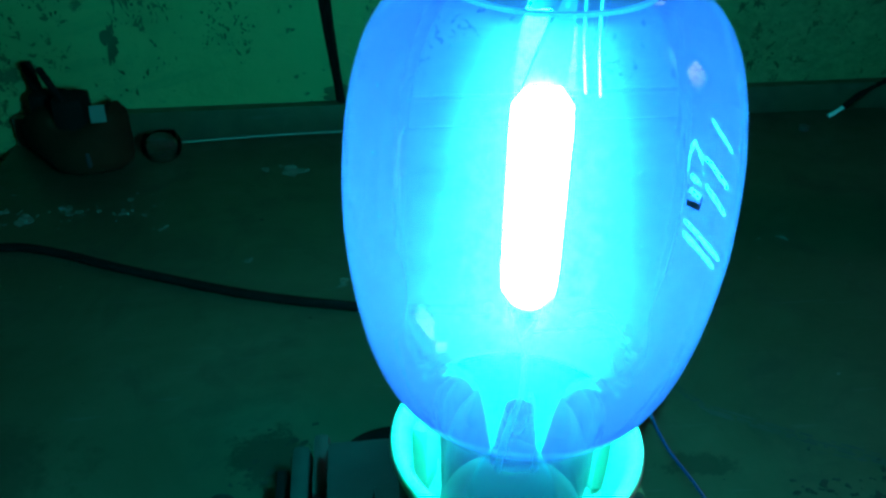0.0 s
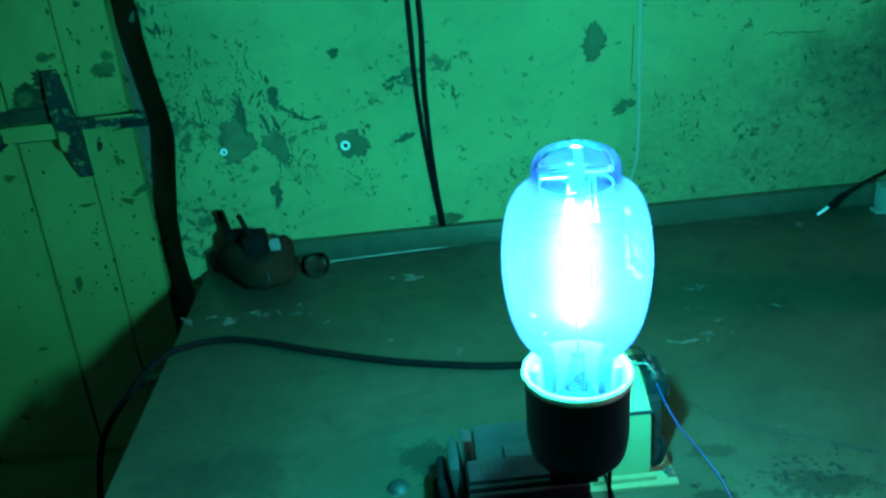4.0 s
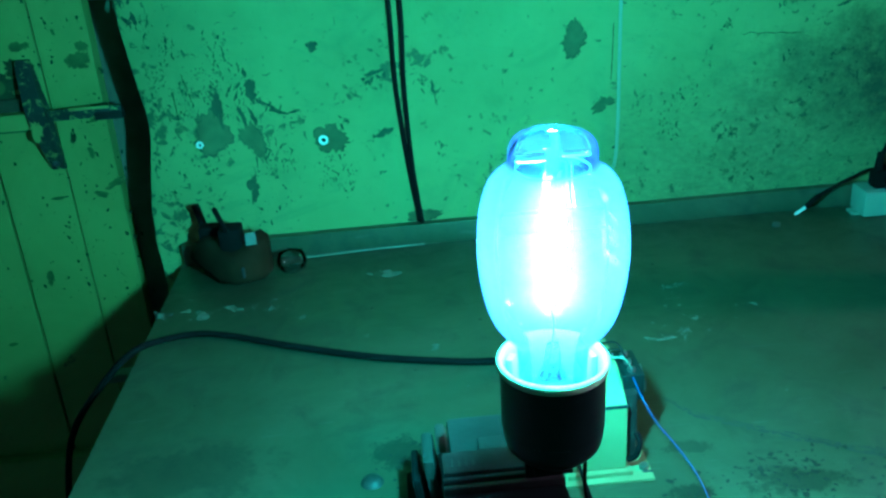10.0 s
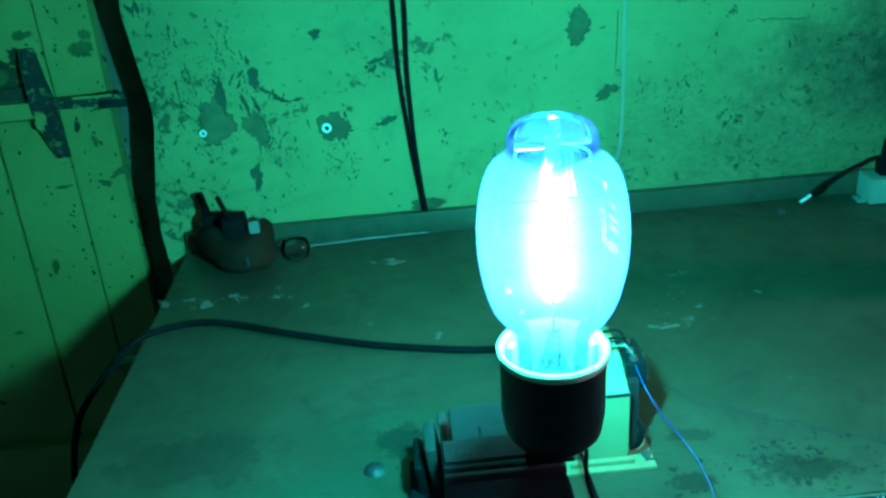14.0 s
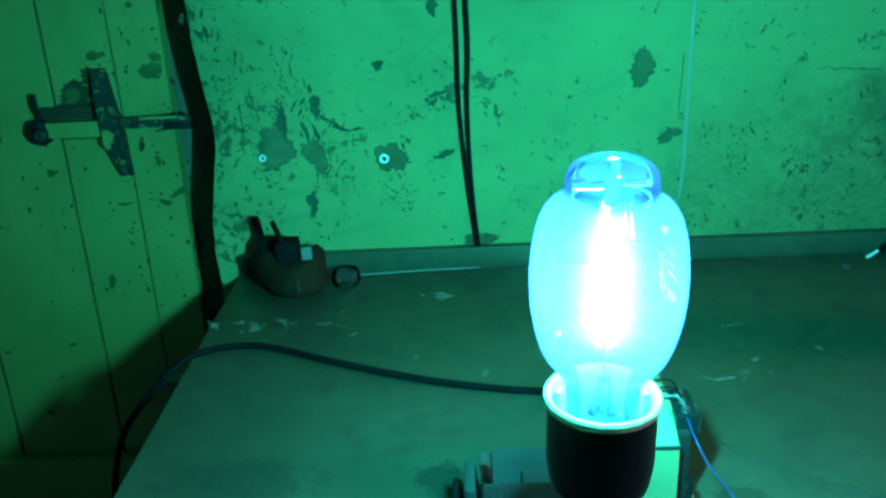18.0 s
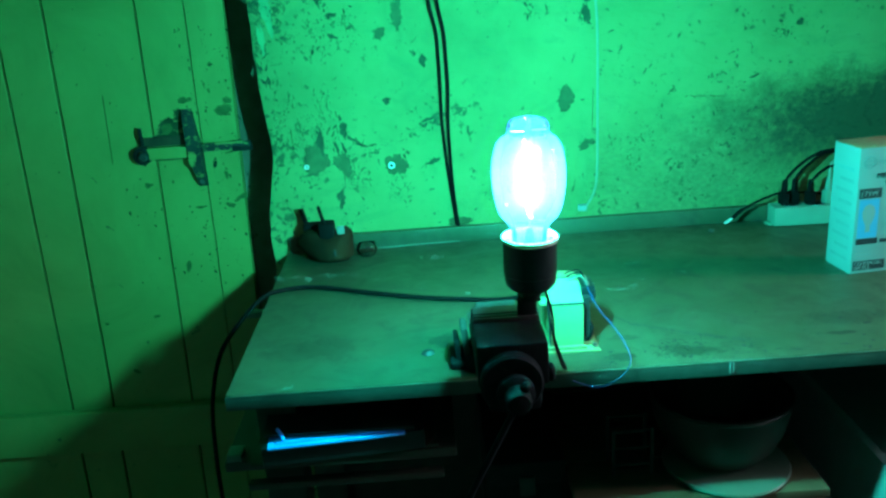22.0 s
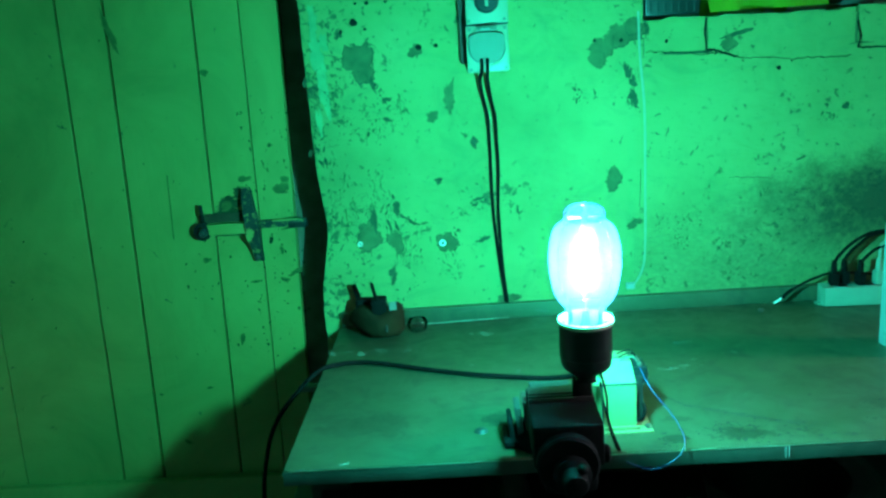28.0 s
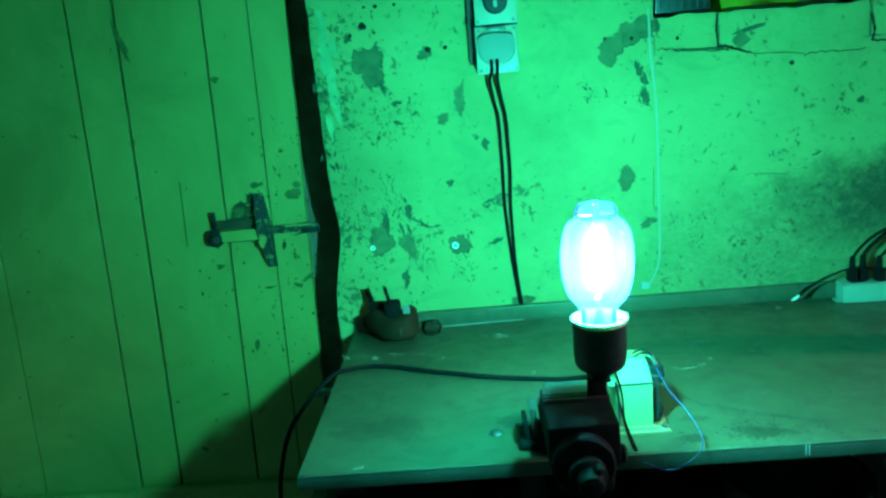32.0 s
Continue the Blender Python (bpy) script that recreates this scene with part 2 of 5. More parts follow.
def bulb_glass(name, bloom, tint, halo=0.0, through_tint=(0.80, 0.93, 1.0)):
    """Thin clear glass; scatter tint and rough lobe stand in for the arc's glow."""
    n = Nodes(name)
    t = n.t
    clear = t.nodes.new("ShaderNodeBsdfTransparent")
    clear.inputs["Color"].default_value = (*through_tint, 1)
    scat = t.nodes.new("ShaderNodeBsdfTranslucent")
    scat.inputs["Color"].default_value = (*tint, 1)
    gloss = t.nodes.new("ShaderNodeBsdfGlossy")
    gloss.inputs["Roughness"].default_value = 0.03
    m1, m2 = t.nodes.new("ShaderNodeMixShader"), t.nodes.new("ShaderNodeMixShader")
    m1.inputs[0].default_value = bloom
    halo_lobe = t.nodes.new("ShaderNodeBsdfRefraction")
    halo_lobe.inputs["Color"].default_value = (1.0, 0.85, 0.9, 1)
    halo_lobe.inputs["IOR"].default_value, halo_lobe.inputs["Roughness"].default_value = 1.6, 0.56
    m0 = t.nodes.new("ShaderNodeMixShader")
    m0.inputs[0].default_value = halo
    t.links.new(clear.outputs[0], m0.inputs[1])
    t.links.new(halo_lobe.outputs[0], m0.inputs[2])
    t.links.new(m0.outputs[0], m1.inputs[1])
    t.links.new(scat.outputs[0], m1.inputs[2])
    fr = t.nodes.new("ShaderNodeFresnel")
    fr.inputs["IOR"].default_value = 1.35
    t.links.new(fr.outputs[0], m2.inputs[0])
    t.links.new(m1.outputs[0], m2.inputs[1])
    t.links.new(gloss.outputs[0], m2.inputs[2])
    t.links.new(m2.outputs[0], n.out.inputs["Surface"])
    return n.mat


def glow(name, colour, strength):
    n = Nodes(name)
    n.bsdf.inputs["Emission Color"].default_value = (*colour, 1)
    n.bsdf.inputs["Emission Strength"].default_value = strength
    return n.set((0.8, 0.8, 0.8), 0.5)


M_WALL, M_DOOR, M_STEEL = wall_paint(), door_paint(), steel_top()
M_BARE = plain("bare_grey_plaster", (0.098, 0.126, 0.058), 0.9, 0, 0.35, 45, 0.6, 0.12)
M_FLAKE_SHADE = plain("flake_and_edge_shade", (0.058, 0.082, 0.044), 0.9, 0, 0.4, 45, 0.5, 0.12)
M_EDGE = plain("dark_edge_steel", (0.060, 0.068, 0.054), 0.6, 0.2, 0.4, 30, 0.3)
M_PALE = plain("pale_rubbed_plaster", (0.195, 0.315, 0.135), 0.8, 0, 0.3, 50, 0.6)
M_WORN = plain("rubbed_highlight_steel", (0.20, 0.22, 0.16), 0.4, 0.4, 0.5, 30, 0.3)
M_TAG = plain("dull_sticker", (0.12, 0.14, 0.12), 0.6, 0, 0.15, 60, 0.1, 0.2)
M_CONDUIT = plain("white_painted_cable", (0.26, 0.31, 0.22), 0.5, 0, 0.12, 60, 0.2)
M_OIL = plain("oily_swarf", (0.026, 0.027, 0.020), 0.5, 0.1, 0.4, 90, 0.3)
M_GRIME = plain("greasy_grime", (0.030, 0.038, 0.018), 0.85, 0, 0.5, 60, 0.3, 0.1)
M_SMUDGE = plain("rubbed_door_smudge", (0.085, 0.105, 0.034), 0.8, 0, 0.5, 70, 0.3, 0.1)
M_DIRT = plain("worn_to_wood_dirt", (0.050, 0.056, 0.026), 0.85, 0, 0.6, 55, 0.4, 0.1)
M_CRACK = plain("dark_crack", (0.014, 0.017, 0.013), 0.95, 0, 0.3, 80, 0.15, 0.05)
M_CONCRETE = plain("concrete_floor", (0.16, 0.155, 0.145), 0.85, 0, 0.3, 12, 0.4)
M_CEIL = plain("limewashed_ceiling", (0.40, 0.42, 0.36), 0.85, 0, 0.3, 6, 0.3)
M_OLD = plain("limewashed_room_wall", (0.36, 0.39, 0.31), 0.8, 0, 0.3, 7, 0.3)
M_BLACKMETAL = plain("blackened_iron", (0.012, 0.014, 0.013), 0.7, 0.1, 0.6, 50, 0.8, 0.2)
M_VISE = plain("oily_cast_iron", (0.0042, 0.0066, 0.0070), 0.75, 0.0, 0.5, 45, 0.6, 0.1)
M_ANVIL = plain("rubbed_cast_iron", (0.030, 0.032, 0.030), 0.5, 0.4, 0.45, 40, 0.5)
M_VISERED = plain("worn_red_oxide_iron", (0.034, 0.026, 0.026), 0.5, 0.3, 0.5, 60, 0.5)
M_STEELBAR = plain("bare_steel", (0.32, 0.32, 0.31), 0.35, 0.9, 0.3, 60, 0.3)
M_RIB = plain("worn_bare_iron", (0.036, 0.039, 0.034), 0.6, 0.2, 0.4, 60, 0.4)
M_BAKELITE = plain("black_bakelite", (0.007, 0.012, 0.012), 0.42, 0, 0.4, 70)
M_RUBBER = plain("black_cable_sheath", (0.006, 0.006, 0.006), 0.85, 0, 0.4, 60, 0.15, 0.08)
M_CERAMIC = plain("white_glazed_ceramic", (0.56, 0.60, 0.46), 0.3, 0, 0.12, 60, 0.05)
CERAMIC = M_CERAMIC.node_tree.nodes["Principled BSDF"].inputs
CERAMIC["Subsurface Weight"].default_value, CERAMIC["Subsurface Scale"].default_value = 0.5, 0.004
CERAMIC["Subsurface Radius"].default_value = (1.0, 1.0, 1.0)
M_BRASS = plain("lamp_base_metal", (0.45, 0.42, 0.33), 0.35, 0.9, 0.3, 60)
M_BALLAST = plain("cream_ballast_enamel", (0.21, 0.25, 0.115), 0.5, 0, 0.15, 30, 0.2)
M_WHITEPL = plain("white_plastic", (0.27, 0.32, 0.25), 0.45, 0, 0.10, 40, 0.1)
M_GREYPL = plain("grey_plastic", (0.30, 0.34, 0.33), 0.5, 0, 0.12, 40, 0.1)
M_SOCKET = plain("old_white_plastic", (0.235, 0.275, 0.185), 0.45, 0, 0.10, 40, 0.1)
M_LIDPL = plain("dull_socket_flap", (0.120, 0.150, 0.110), 0.45, 0, 0.1, 40, 0.1)
M_BLUEWIRE = plain("blue_wire", (0.020, 0.034, 0.125), 0.5, 0, 0.1, 40)
M_CARD = plain("white_carton_board", (0.25, 0.28, 0.28), 0.6, 0, 0.08, 20, 0.1)
M_INK = plain("black_print", (0.02, 0.025, 0.03), 0.5, 0, 0.2, 40)
M_INKG = plain("grey_print", (0.22, 0.28, 0.29), 0.5, 0, 0.2, 40)
M_INKB = plain("blue_print", (0.10, 0.30, 0.55), 0.5, 0, 0.1, 40)
M_BROWNCARD = plain("kraft_card", (0.30, 0.22, 0.12), 0.8, 0, 0.2, 30)
M_LEATHER = plain("rust_brown_pouch", (0.026, 0.013, 0.006), 0.9, 0, 0.55, 28, 0.9, 0.1)
M_WOOD = plain("dark_oiled_wood", (0.040, 0.034, 0.024), 0.6, 0, 0.4, 25, 0.4)
M_JAMB = plain("dark_jamb_wood", (0.15, 0.115, 0.085), 0.85, 0, 0.4, 25, 0.5, 0.1)
# white paper; its blue fluorescent glow is put into the base colour
M_PAPER = plain("fluorescence_blue_paper", (0.10, 0.32, 0.95), 0.6, 0, 0.05, 20)
M_YELLOW = plain("yellow_plastic_sheet", (0.52, 0.60, 0.03), 0.35, 0, 0.15, 20)
M_SPLASH = plain("dried_white_paint", (0.14, 0.16, 0.12), 0.7, 0, 0.4, 140, 0.4)
M_BRIGHT = plain("bright_white_plug", (0.80, 0.82, 0.80), 0.35, 0, 0.05, 40)
M_RUST = plain("rusty_iron", (0.050, 0.036, 0.016), 0.8, 0.1, 0.5, 60, 0.5)
M_STAPLE = flaked_iron()
M_ARC = glow("arc_tube_light", ARC_COLOUR, ARC_POWER)
# tint and last value put the glow and halo into the glass
M_BULB = bulb_glass("glow_tinted_bulb_glass", 0.028, (0.60, 0.22, 1.0), 0.0095)
M_PRINT = bulb_glass("pale_glass_print", 0.12, (0.8, 0.6, 0.8))
M_JAR = bulb_glass("thin_jar_glass", 0.015, (0.5, 0.7, 0.6), 0.0, (0.985, 0.99, 0.985))
M_CLEAR = Nodes("clear_quartz").set((0.9, 0.97, 1.0), 0.03, 0.0, **{"Transmission Weight": 1.0, "IOR": 1.3})

# ---- mesh helpers ----


def box(bm, x0, x1, y0, y1, z0, z1, bevel=0.0):
    vs = [bm.verts.new((x, y, z)) for x in (x0, x1) for y in (y0, y1) for z in (z0, z1)]
    fs = [bm.faces.new([vs[i] for i in q]) for q in ((0, 1, 3, 2), (4, 6, 7, 5), (0, 4, 5, 1), (2, 3, 7, 6), (0, 2, 6, 4), (1, 5, 7, 3))]
    if bevel:
        es = {e for f in fs for e in f.edges}
        bmesh.ops.bevel(bm, geom=list(es), offset=bevel, segments=2, affect="EDGES", profile=0.6)
    return bm


def lathe(bm, profile, steps=48, m=None, cap=False):
    """Turns (radius, height) pairs round z."""
    rings = []
    for r, z in profile:
        if r < 1e-6:
            rings.append([bm.verts.new((0, 0, z))])
        else:
            rings.append([bm.verts.new((r * math.cos(2 * math.pi * i / steps), r * math.sin(2 * math.pi * i / steps), z)) for i in range(steps)])
    made = [v for r in rings for v in r]
    for a, b in zip(rings, rings[1:]):
        for i in range(steps):
            j = (i + 1) % steps
            if len(a) == 1 and len(b) == 1:
                continue
            if len(a) == 1:
                bm.faces.new((a[0], b[i], b[j]))
            elif len(b) == 1:
                bm.faces.new((a[i], a[j], b[0]))
            else:
                bm.faces.new((a[i], a[j], b[j], b[i]))
    if cap:
        for r in (rings[0], rings[-1]):
            if len(r) > 2:
                bm.faces.new(r)
    if m is not None:
        bmesh.ops.transform(bm, matrix=m, verts=made)
    return bm


def smooth_path(points, n=10):
    """Catmull-Rom through the points."""
    p = [Vector(q) for q in points]
    p = [p[0] * 2 - p[1]] + p + [p[-1] * 2 - p[-2]]
    out = []
    for i in range(1, len(p) - 2):
        a, b, c, d = p[i - 1:i + 3]
        for k in range(n):
            t = k / n
            out.append(0.5 * ((2 * b) + (c - a) * t + (2 * a - 5 * b + 4 * c - d) * t * t + (3 * b - a - 3 * c + d) * t ** 3))
    return out + [p[-2]]


def tube(bm, points, r, steps=10, n=10, smooth=True):
    path = smooth_path(points, n) if smooth else [Vector(q) for q in points]
    up, rings = Vector((0.13, 0.21, 0.97)), []
    for i, p in enumerate(path):
        d = (path[min(i + 1, len(path) - 1)] - path[max(i - 1, 0)]).normalized()
        a = d.cross(up)
        a = a.normalized() if a.length > 1e-4 else Vector((1, 0, 0))
        b = d.cross(a).normalized()
        up = a.cross(d)
        rr = r[min(i, len(r) - 1)] if isinstance(r, (list, tuple)) else r
        rings.append([bm.verts.new(p + rr * (math.cos(2 * math.pi * k / steps) * a + math.sin(2 * math.pi * k / steps) * b)) for k in range(steps)])
    for a, b in zip(rings, rings[1:]):
        for k in range(steps):
            bm.faces.new((a[k], a[(k + 1) % steps], b[(k + 1) % steps], b[k]))
    bm.faces.new(rings[0][::-1])
    bm.faces.new(rings[-1])
    return bm


def blob(bm, x, z, rx, rz, y, rot=0.0, rough=0.35, n=26, depth=0.0008, axis="y", seed=0):
    """A flat patch with a ragged outline, standing a little proud of its surface."""
    ring = []
    for i in range(n):
        a = 2 * math.pi * i / n
        k = 1 + rough * (noise.noise((math.cos(a) * 0.9 + seed * 3.1, math.sin(a) * 0.9, seed * 1.7)) * 1.3
                         + 0.45 * noise.noise((math.cos(a) * 3.2 + seed, math.sin(a) * 3.2, seed * 0.7))
                         + (0.55 * noise.noise((math.cos(a) * 7.0 + seed, math.sin(a) * 7.0, seed)) + 0.35 * noise.noise((math.cos(a) * 16.0, math.sin(a) * 16.0 + seed, seed)) if n > 40 else 0))
        u, v = rx * k * math.cos(a), rz * k * math.sin(a)
        c, s = math.cos(rot), math.sin(rot)
        ring.append((x + u * c - v * s, z + u * s + v * c))
    if axis == "y":
        outer = [bm.verts.new((u, y, v)) for u, v in ring]
        inner = [bm.verts.new((x + (u - x) * 0.97, y - depth, z + (v - z) * 0.97)) for u, v in ring]
    else:
        outer = [bm.verts.new((u, v, y)) for u, v in ring]
        inner = [bm.verts.new((x + (u - x) * 0.97, z + (v - z) * 0.97, y + depth)) for u, v in ring]
    for i in range(n):
        j = (i + 1) % n
        bm.faces.new((outer[i], outer[j], inner[j], inner[i]))
    bm.faces.new(inner)
    return bm


def mesh_object(name, bm, material, smooth=None):
    bmesh.ops.recalc_face_normals(bm, faces=bm.faces)
    me = bpy.data.meshes.new(name)
    bm.to_mesh(me)
    bm.free()
    me.materials.append(material)
    if smooth is not None:
        me.polygons.foreach_set("use_smooth", [True] * len(me.polygons))
        me.set_sharp_from_angle(angle=radians(smooth))
    return new(name, me)


def part(name, bm, material, parent, label="", smooth=40):
    ob = mesh_object(name, bm, material, smooth)
    if parent:
        ob.parent = parent
    return tagged(ob, label) if label else ob


def thing(name, label, category, group="", at=(0, 0, 0)):
    ob = new(name)
    ob.empty_display_size = 0.02
    ob.location = at
    return tagged(ob, label, category, group)


def solid(name, bm, material, label, category, group="", kind="", smooth=40):
    return tagged(mesh_object(name, bm, material, smooth), label, category, group, kind)


def B():
    return bmesh.new()

# ---- the room ----
WALL_Y, DOOR_Y, EDGE_X, TOP = 0.705, 0.80, -0.428, 0.85


def wall_north():
    """Painted masonry wall behind the bench; its free end stands by the doorway. A window recess is cut in over the brick sill."""
    bm = B()
    nz = 180
    # ragged end by the doorway
    def edge(z):
        e = EDGE_X + 0.004 * noise.noise((0.3, z * 6, 1.0)) + 0.0025 * noise.noise((2.3, z * 30, 1.0))
        return e + 0.011 * math.exp(-((z - 1.050) / 0.060) ** 2) - 0.012 * max(0.0, min(1.0, (0.99 - z) / 0.10))
    zs = [2.7 * i / nz for i in range(nz + 1)]
    front = [bm.verts.new((edge(z), WALL_Y + 0.004, z)) for z in zs]
    lip = [bm.verts.new((edge(z) + 0.012, WALL_Y, z)) for z in zs]
    back = [bm.verts.new((edge(z) + 0.004, WALL_Y + 0.16, z)) for z in zs]
    inner = [bm.verts.new((0.224, WALL_Y, z)) for z in zs]
    for a, b in ((back, front), (front, lip), (lip, inner)):
        for i in range(nz):
            bm.faces.new((a[i], b[i], b[i + 1], a[i + 1]))
    # under the recess, beside it and over it
    box(bm, 0.224, 1.35, WALL_Y, WALL_Y + 0.16, 0, 1.352)
    box(bm, 1.35, 3.0, WALL_Y, WALL_Y + 0.16, 0, 2.7)
    box(bm, 0.224, 1.35, WALL_Y, WALL_Y + 0.16, 2.05, 2.7)
    box(bm, 0.20, 0.224, WALL_Y + 0.002, WALL_Y + 0.16, 0, 2.7)
    return tagged(mesh_object("wall_north", bm, M_WALL, 30), "pale green limewashed plaster wall, flaking and stained", "wall", kind="structure")


wall = wall_north()
# recess back
solid("recess_back", box(B(), 0.2, 1.4, WALL_Y + 0.16, WALL_Y + 0.30, 1.2, 2.2), M_OLD, "grey back of the wall recess", "wall", kind="structure")


def brick_sill():
    """Rough bricks along the recess's lower edge, each its own piece."""
    x = 0.226
    for i, (w, dz, dy) in enumerate(((0.114, 0.0, 0.0), (0.279, -0.004, 0.003), (0.25, 0.012, 0.001), (0.26, 0.004, 0.002))):
        bm = B()
        n, m = 16, 5
        h = 0.069
        grid = {}
        for a in range(n + 1):
            for b in range(m + 1):
                u = x + w * a / n
                v = 1.3515 + dz * 0.15 + h * b / m + 0.004 * noise.noise((u * 9, b * 0.9, 3.0))
                k = noise.noise((u * 14, v * 14, i)) * 0.004
                ed = 0.0022 if a in (0, n) else (0.0006 if b == 0 else (0.003 if b == m else 0))
                jit = noise.noise((u * 40, v * 30, 5.5)) * 0.004
                grid[a, b] = bm.verts.new((u + (jit if a in (0, n) else 0), WALL_Y - 0.0006 + dy * 0.4 + k * 0.5 + ed, v + (jit * 1.3 if b in (0, m) else 0)))
        for a in range(n):
            for b in range(m):
                bm.faces.new((grid[a, b], grid[a + 1, b], grid[a + 1, b + 1], grid[a, b + 1]))
        back = bmesh.ops.extrude_face_region(bm, geom=bm.faces[:])["geom"]
        bmesh.ops.translate(bm, vec=(0, 0.15, 0), verts=[q for q in back if isinstance(q, bmesh.types.BMVert)])
        ob = part("brick", bm, M_WALL, wall, smooth=30)
        x += w + 0.006


brick_sill()
# dark bed joint behind the bricks
part("mortar_joint", box(B(), 0.224, 1.35, WALL_Y + 0.004, WALL_Y + 0.15, 1.345, 1.41), M_BARE, wall)


def cracks(name, lines, width):
    """Thin cracks as ragged ribbons set on the plaster."""
    bm = B()
    for k, pts in enumerate(lines):
        path = smooth_path([(x, 0, z) for x, z in pts], 8)
        prev = None
        for i, p in enumerate(path):
            w = width * (0.45 + 0.9 * abs(noise.noise((i * 0.7, k * 3.3, 2)))) * (0.3 if i in (0, len(path) - 1) else 1)
            d = path[min(i + 1, len(path) - 1)] - path[max(0, i - 1)]
            t = Vector((-d.z, 0, d.x)).normalized() * w
            q = p + Vector((0, 0, 0.003 * noise.noise((i * 0.5, k, 9))))
            a, b = bm.verts.new((q.x + t.x, WALL_Y - 0.0022, q.z + t.z)), bm.verts.new((q.x - t.x, WALL_Y - 0.0022, q.z - t.z))
            if prev:
                bm.faces.new((prev[0], a, b, prev[1]))
            prev = (a, b)
    return part(name, bm, M_CRACK, wall, smooth=None)


cracks("crack", [[(0.226, 1.3640), (0.26, 1.3610), (0.30, 1.3575), (0.334, 1.3505), (0.352, 1.3525), (0.378, 1.3500), (0.406, 1.3410), (0.44, 1.3385), (0.475, 1.3365), (0.505, 1.3310)],
                 [(0.505, 1.3310), (0.54, 1.3325), (0.585, 1.3300), (0.62, 1.3310)], [(0.505, 1.3312), (0.506, 1.3250)], [(0.412, 1.3400), (0.414, 1.3330)]], 0.0014)
cracks("crack", [[(0.3440, 1.4240), (0.3415, 1.4060), (0.3405, 1.3900), (0.3425, 1.3740), (0.3440, 1.3600)], [(0.3440, 1.3600), (0.3600, 1.3575), (0.3820, 1.3500), (0.4060, 1.3415)],
                 [(0.6276, 1.3960), (0.6300, 1.3800), (0.6340, 1.3670), (0.6300, 1.3440)], [(0.6300, 1.3440), (0.66, 1.3440), (0.72, 1.3400), (0.80, 1.3390)]], 0.0028)
cracks("scratch", [[(0.39, 1.110), (0.43, 1.108), (0.475, 1.104)], [(0.216, 1.14), (0.215, 1.10), (0.213, 1.06)],
                   [(-0.375, 1.10), (-0.374, 1.05)], [(-0.36, 1.12), (-0.352, 1.08)], [(-0.25, 1.32), (-0.249, 1.27)]], 0.0007)

# patches where the paint has come away: x, z, half width, half height, turn
PATCHES = [(-0.324, 1.379, 0.030, 0.032, 0.5), (-0.322, 1.352, 0.013, 0.010, 0.0), (-0.300, 1.340, 0.005, 0.011, 0.6), (0.163, 1.120, 0.014, 0.022, 0.0), (-0.330, 1.028, 0.022, 0.030, -0.2),
           (-0.320, 1.066, 0.005, 0.020, 0.1), (-0.345, 1.040, 0.010, 0.014, 0.1), (-0.281, 1.024, 0.010, 0.024, 0.2), (-0.290, 1.058, 0.003, 0.014, 0.25), (-0.276, 1.056, 0.003, 0.012, 0.4),
           (-0.173, 1.012, 0.022, 0.020, 0.2), (-0.154, 1.303, 0.011, 0.026, -0.15), (-0.187, 1.268, 0.010, 0.010, 0.5), (-0.210, 1.393, 0.011, 0.010, 0.5),
           (0.178, 1.402, 0.043, 0.022, 0.12), (0.146, 1.378, 0.024, 0.020, 0.9), (0.136, 1.354, 0.014, 0.015, 0.3), (0.205, 1.415, 0.016, 0.014, 0.0),
           (-0.274, 1.089, 0.009, 0.012, 0.1), (-0.277, 1.268, 0.010, 0.005, -0.3), (-0.274, 1.306, 0.009, 0.004, 0.2), (-0.109, 1.211, 0.006, 0.009, 0.3), (-0.183, 1.140, 0.007, 0.006, 0.3),
           (-0.317, 1.241, 0.004, 0.005, 0.3), (-0.357, 1.433, 0.006, 0.005, 0.4), (0.202, 1.275, 0.006, 0.020, 0.2), (0.192, 1.331, 0.007, 0.014, 0.3), (0.205, 1.310, 0.006, 0.010, 0.3),
           (-0.258, 1.071, 0.012, 0.003, -0.5), (-0.240, 1.058, 0.012, 0.003, -0.3), (-0.222, 1.056, 0.008, 0.002, 0.1), (-0.109, 1.099, 0.010, 0.003, 0.2), (-0.29, 0.955, 0.007, 0.018, -0.2),
           (-0.06, 0.888, 0.022, 0.008, 0.0), (0.205, 1.030, 0.012, 0.009, 0.2), (0.385, 1.370, 0.014, 0.013, 0.7), (0.405, 1.387, 0.030, 0.004, 0.25), (0.30, 1.3570, 0.050, 0.003, 0.0),
           (0.230, 1.405, 0.004, 0.018, 0.0), (0.575, 1.241, 0.004, 0.004, 0.4), (0.612, 1.236, 0.006, 0.007, 0.0), (0.530, 1.140, 0.008, 0.003, 0.3), (-0.10, 1.015, 0.010, 0.006, 0.1)]
for i, (x, z, a, b, r) in enumerate(PATCHES):
    large = a > 0.0095 and b > 0.006
    ragged = 0.42 if a > 0.012 else 0.75
    part("bare_patch", blob(B(), x, z, a, b, WALL_Y - 0.0003 - 0.0004 * (i % 6), r, ragged, 72, 0.0003, seed=i + 1), M_BARE if large else M_FLAKE_SHADE, wall, smooth=None)
    # dark rim, set off down and right, in place of the paint edge's shadow
    if large:
        part("patch_edge", blob(B(), x + 0.0004, z - 0.0006, a * 1.05 + 0.0005, b * 1.05 + 0.0005, WALL_Y - 0.0001 - 0.0004 * (i % 6), r, ragged, 72, 0.00012, seed=i + 1), M_FLAKE_SHADE, wall, smooth=None)


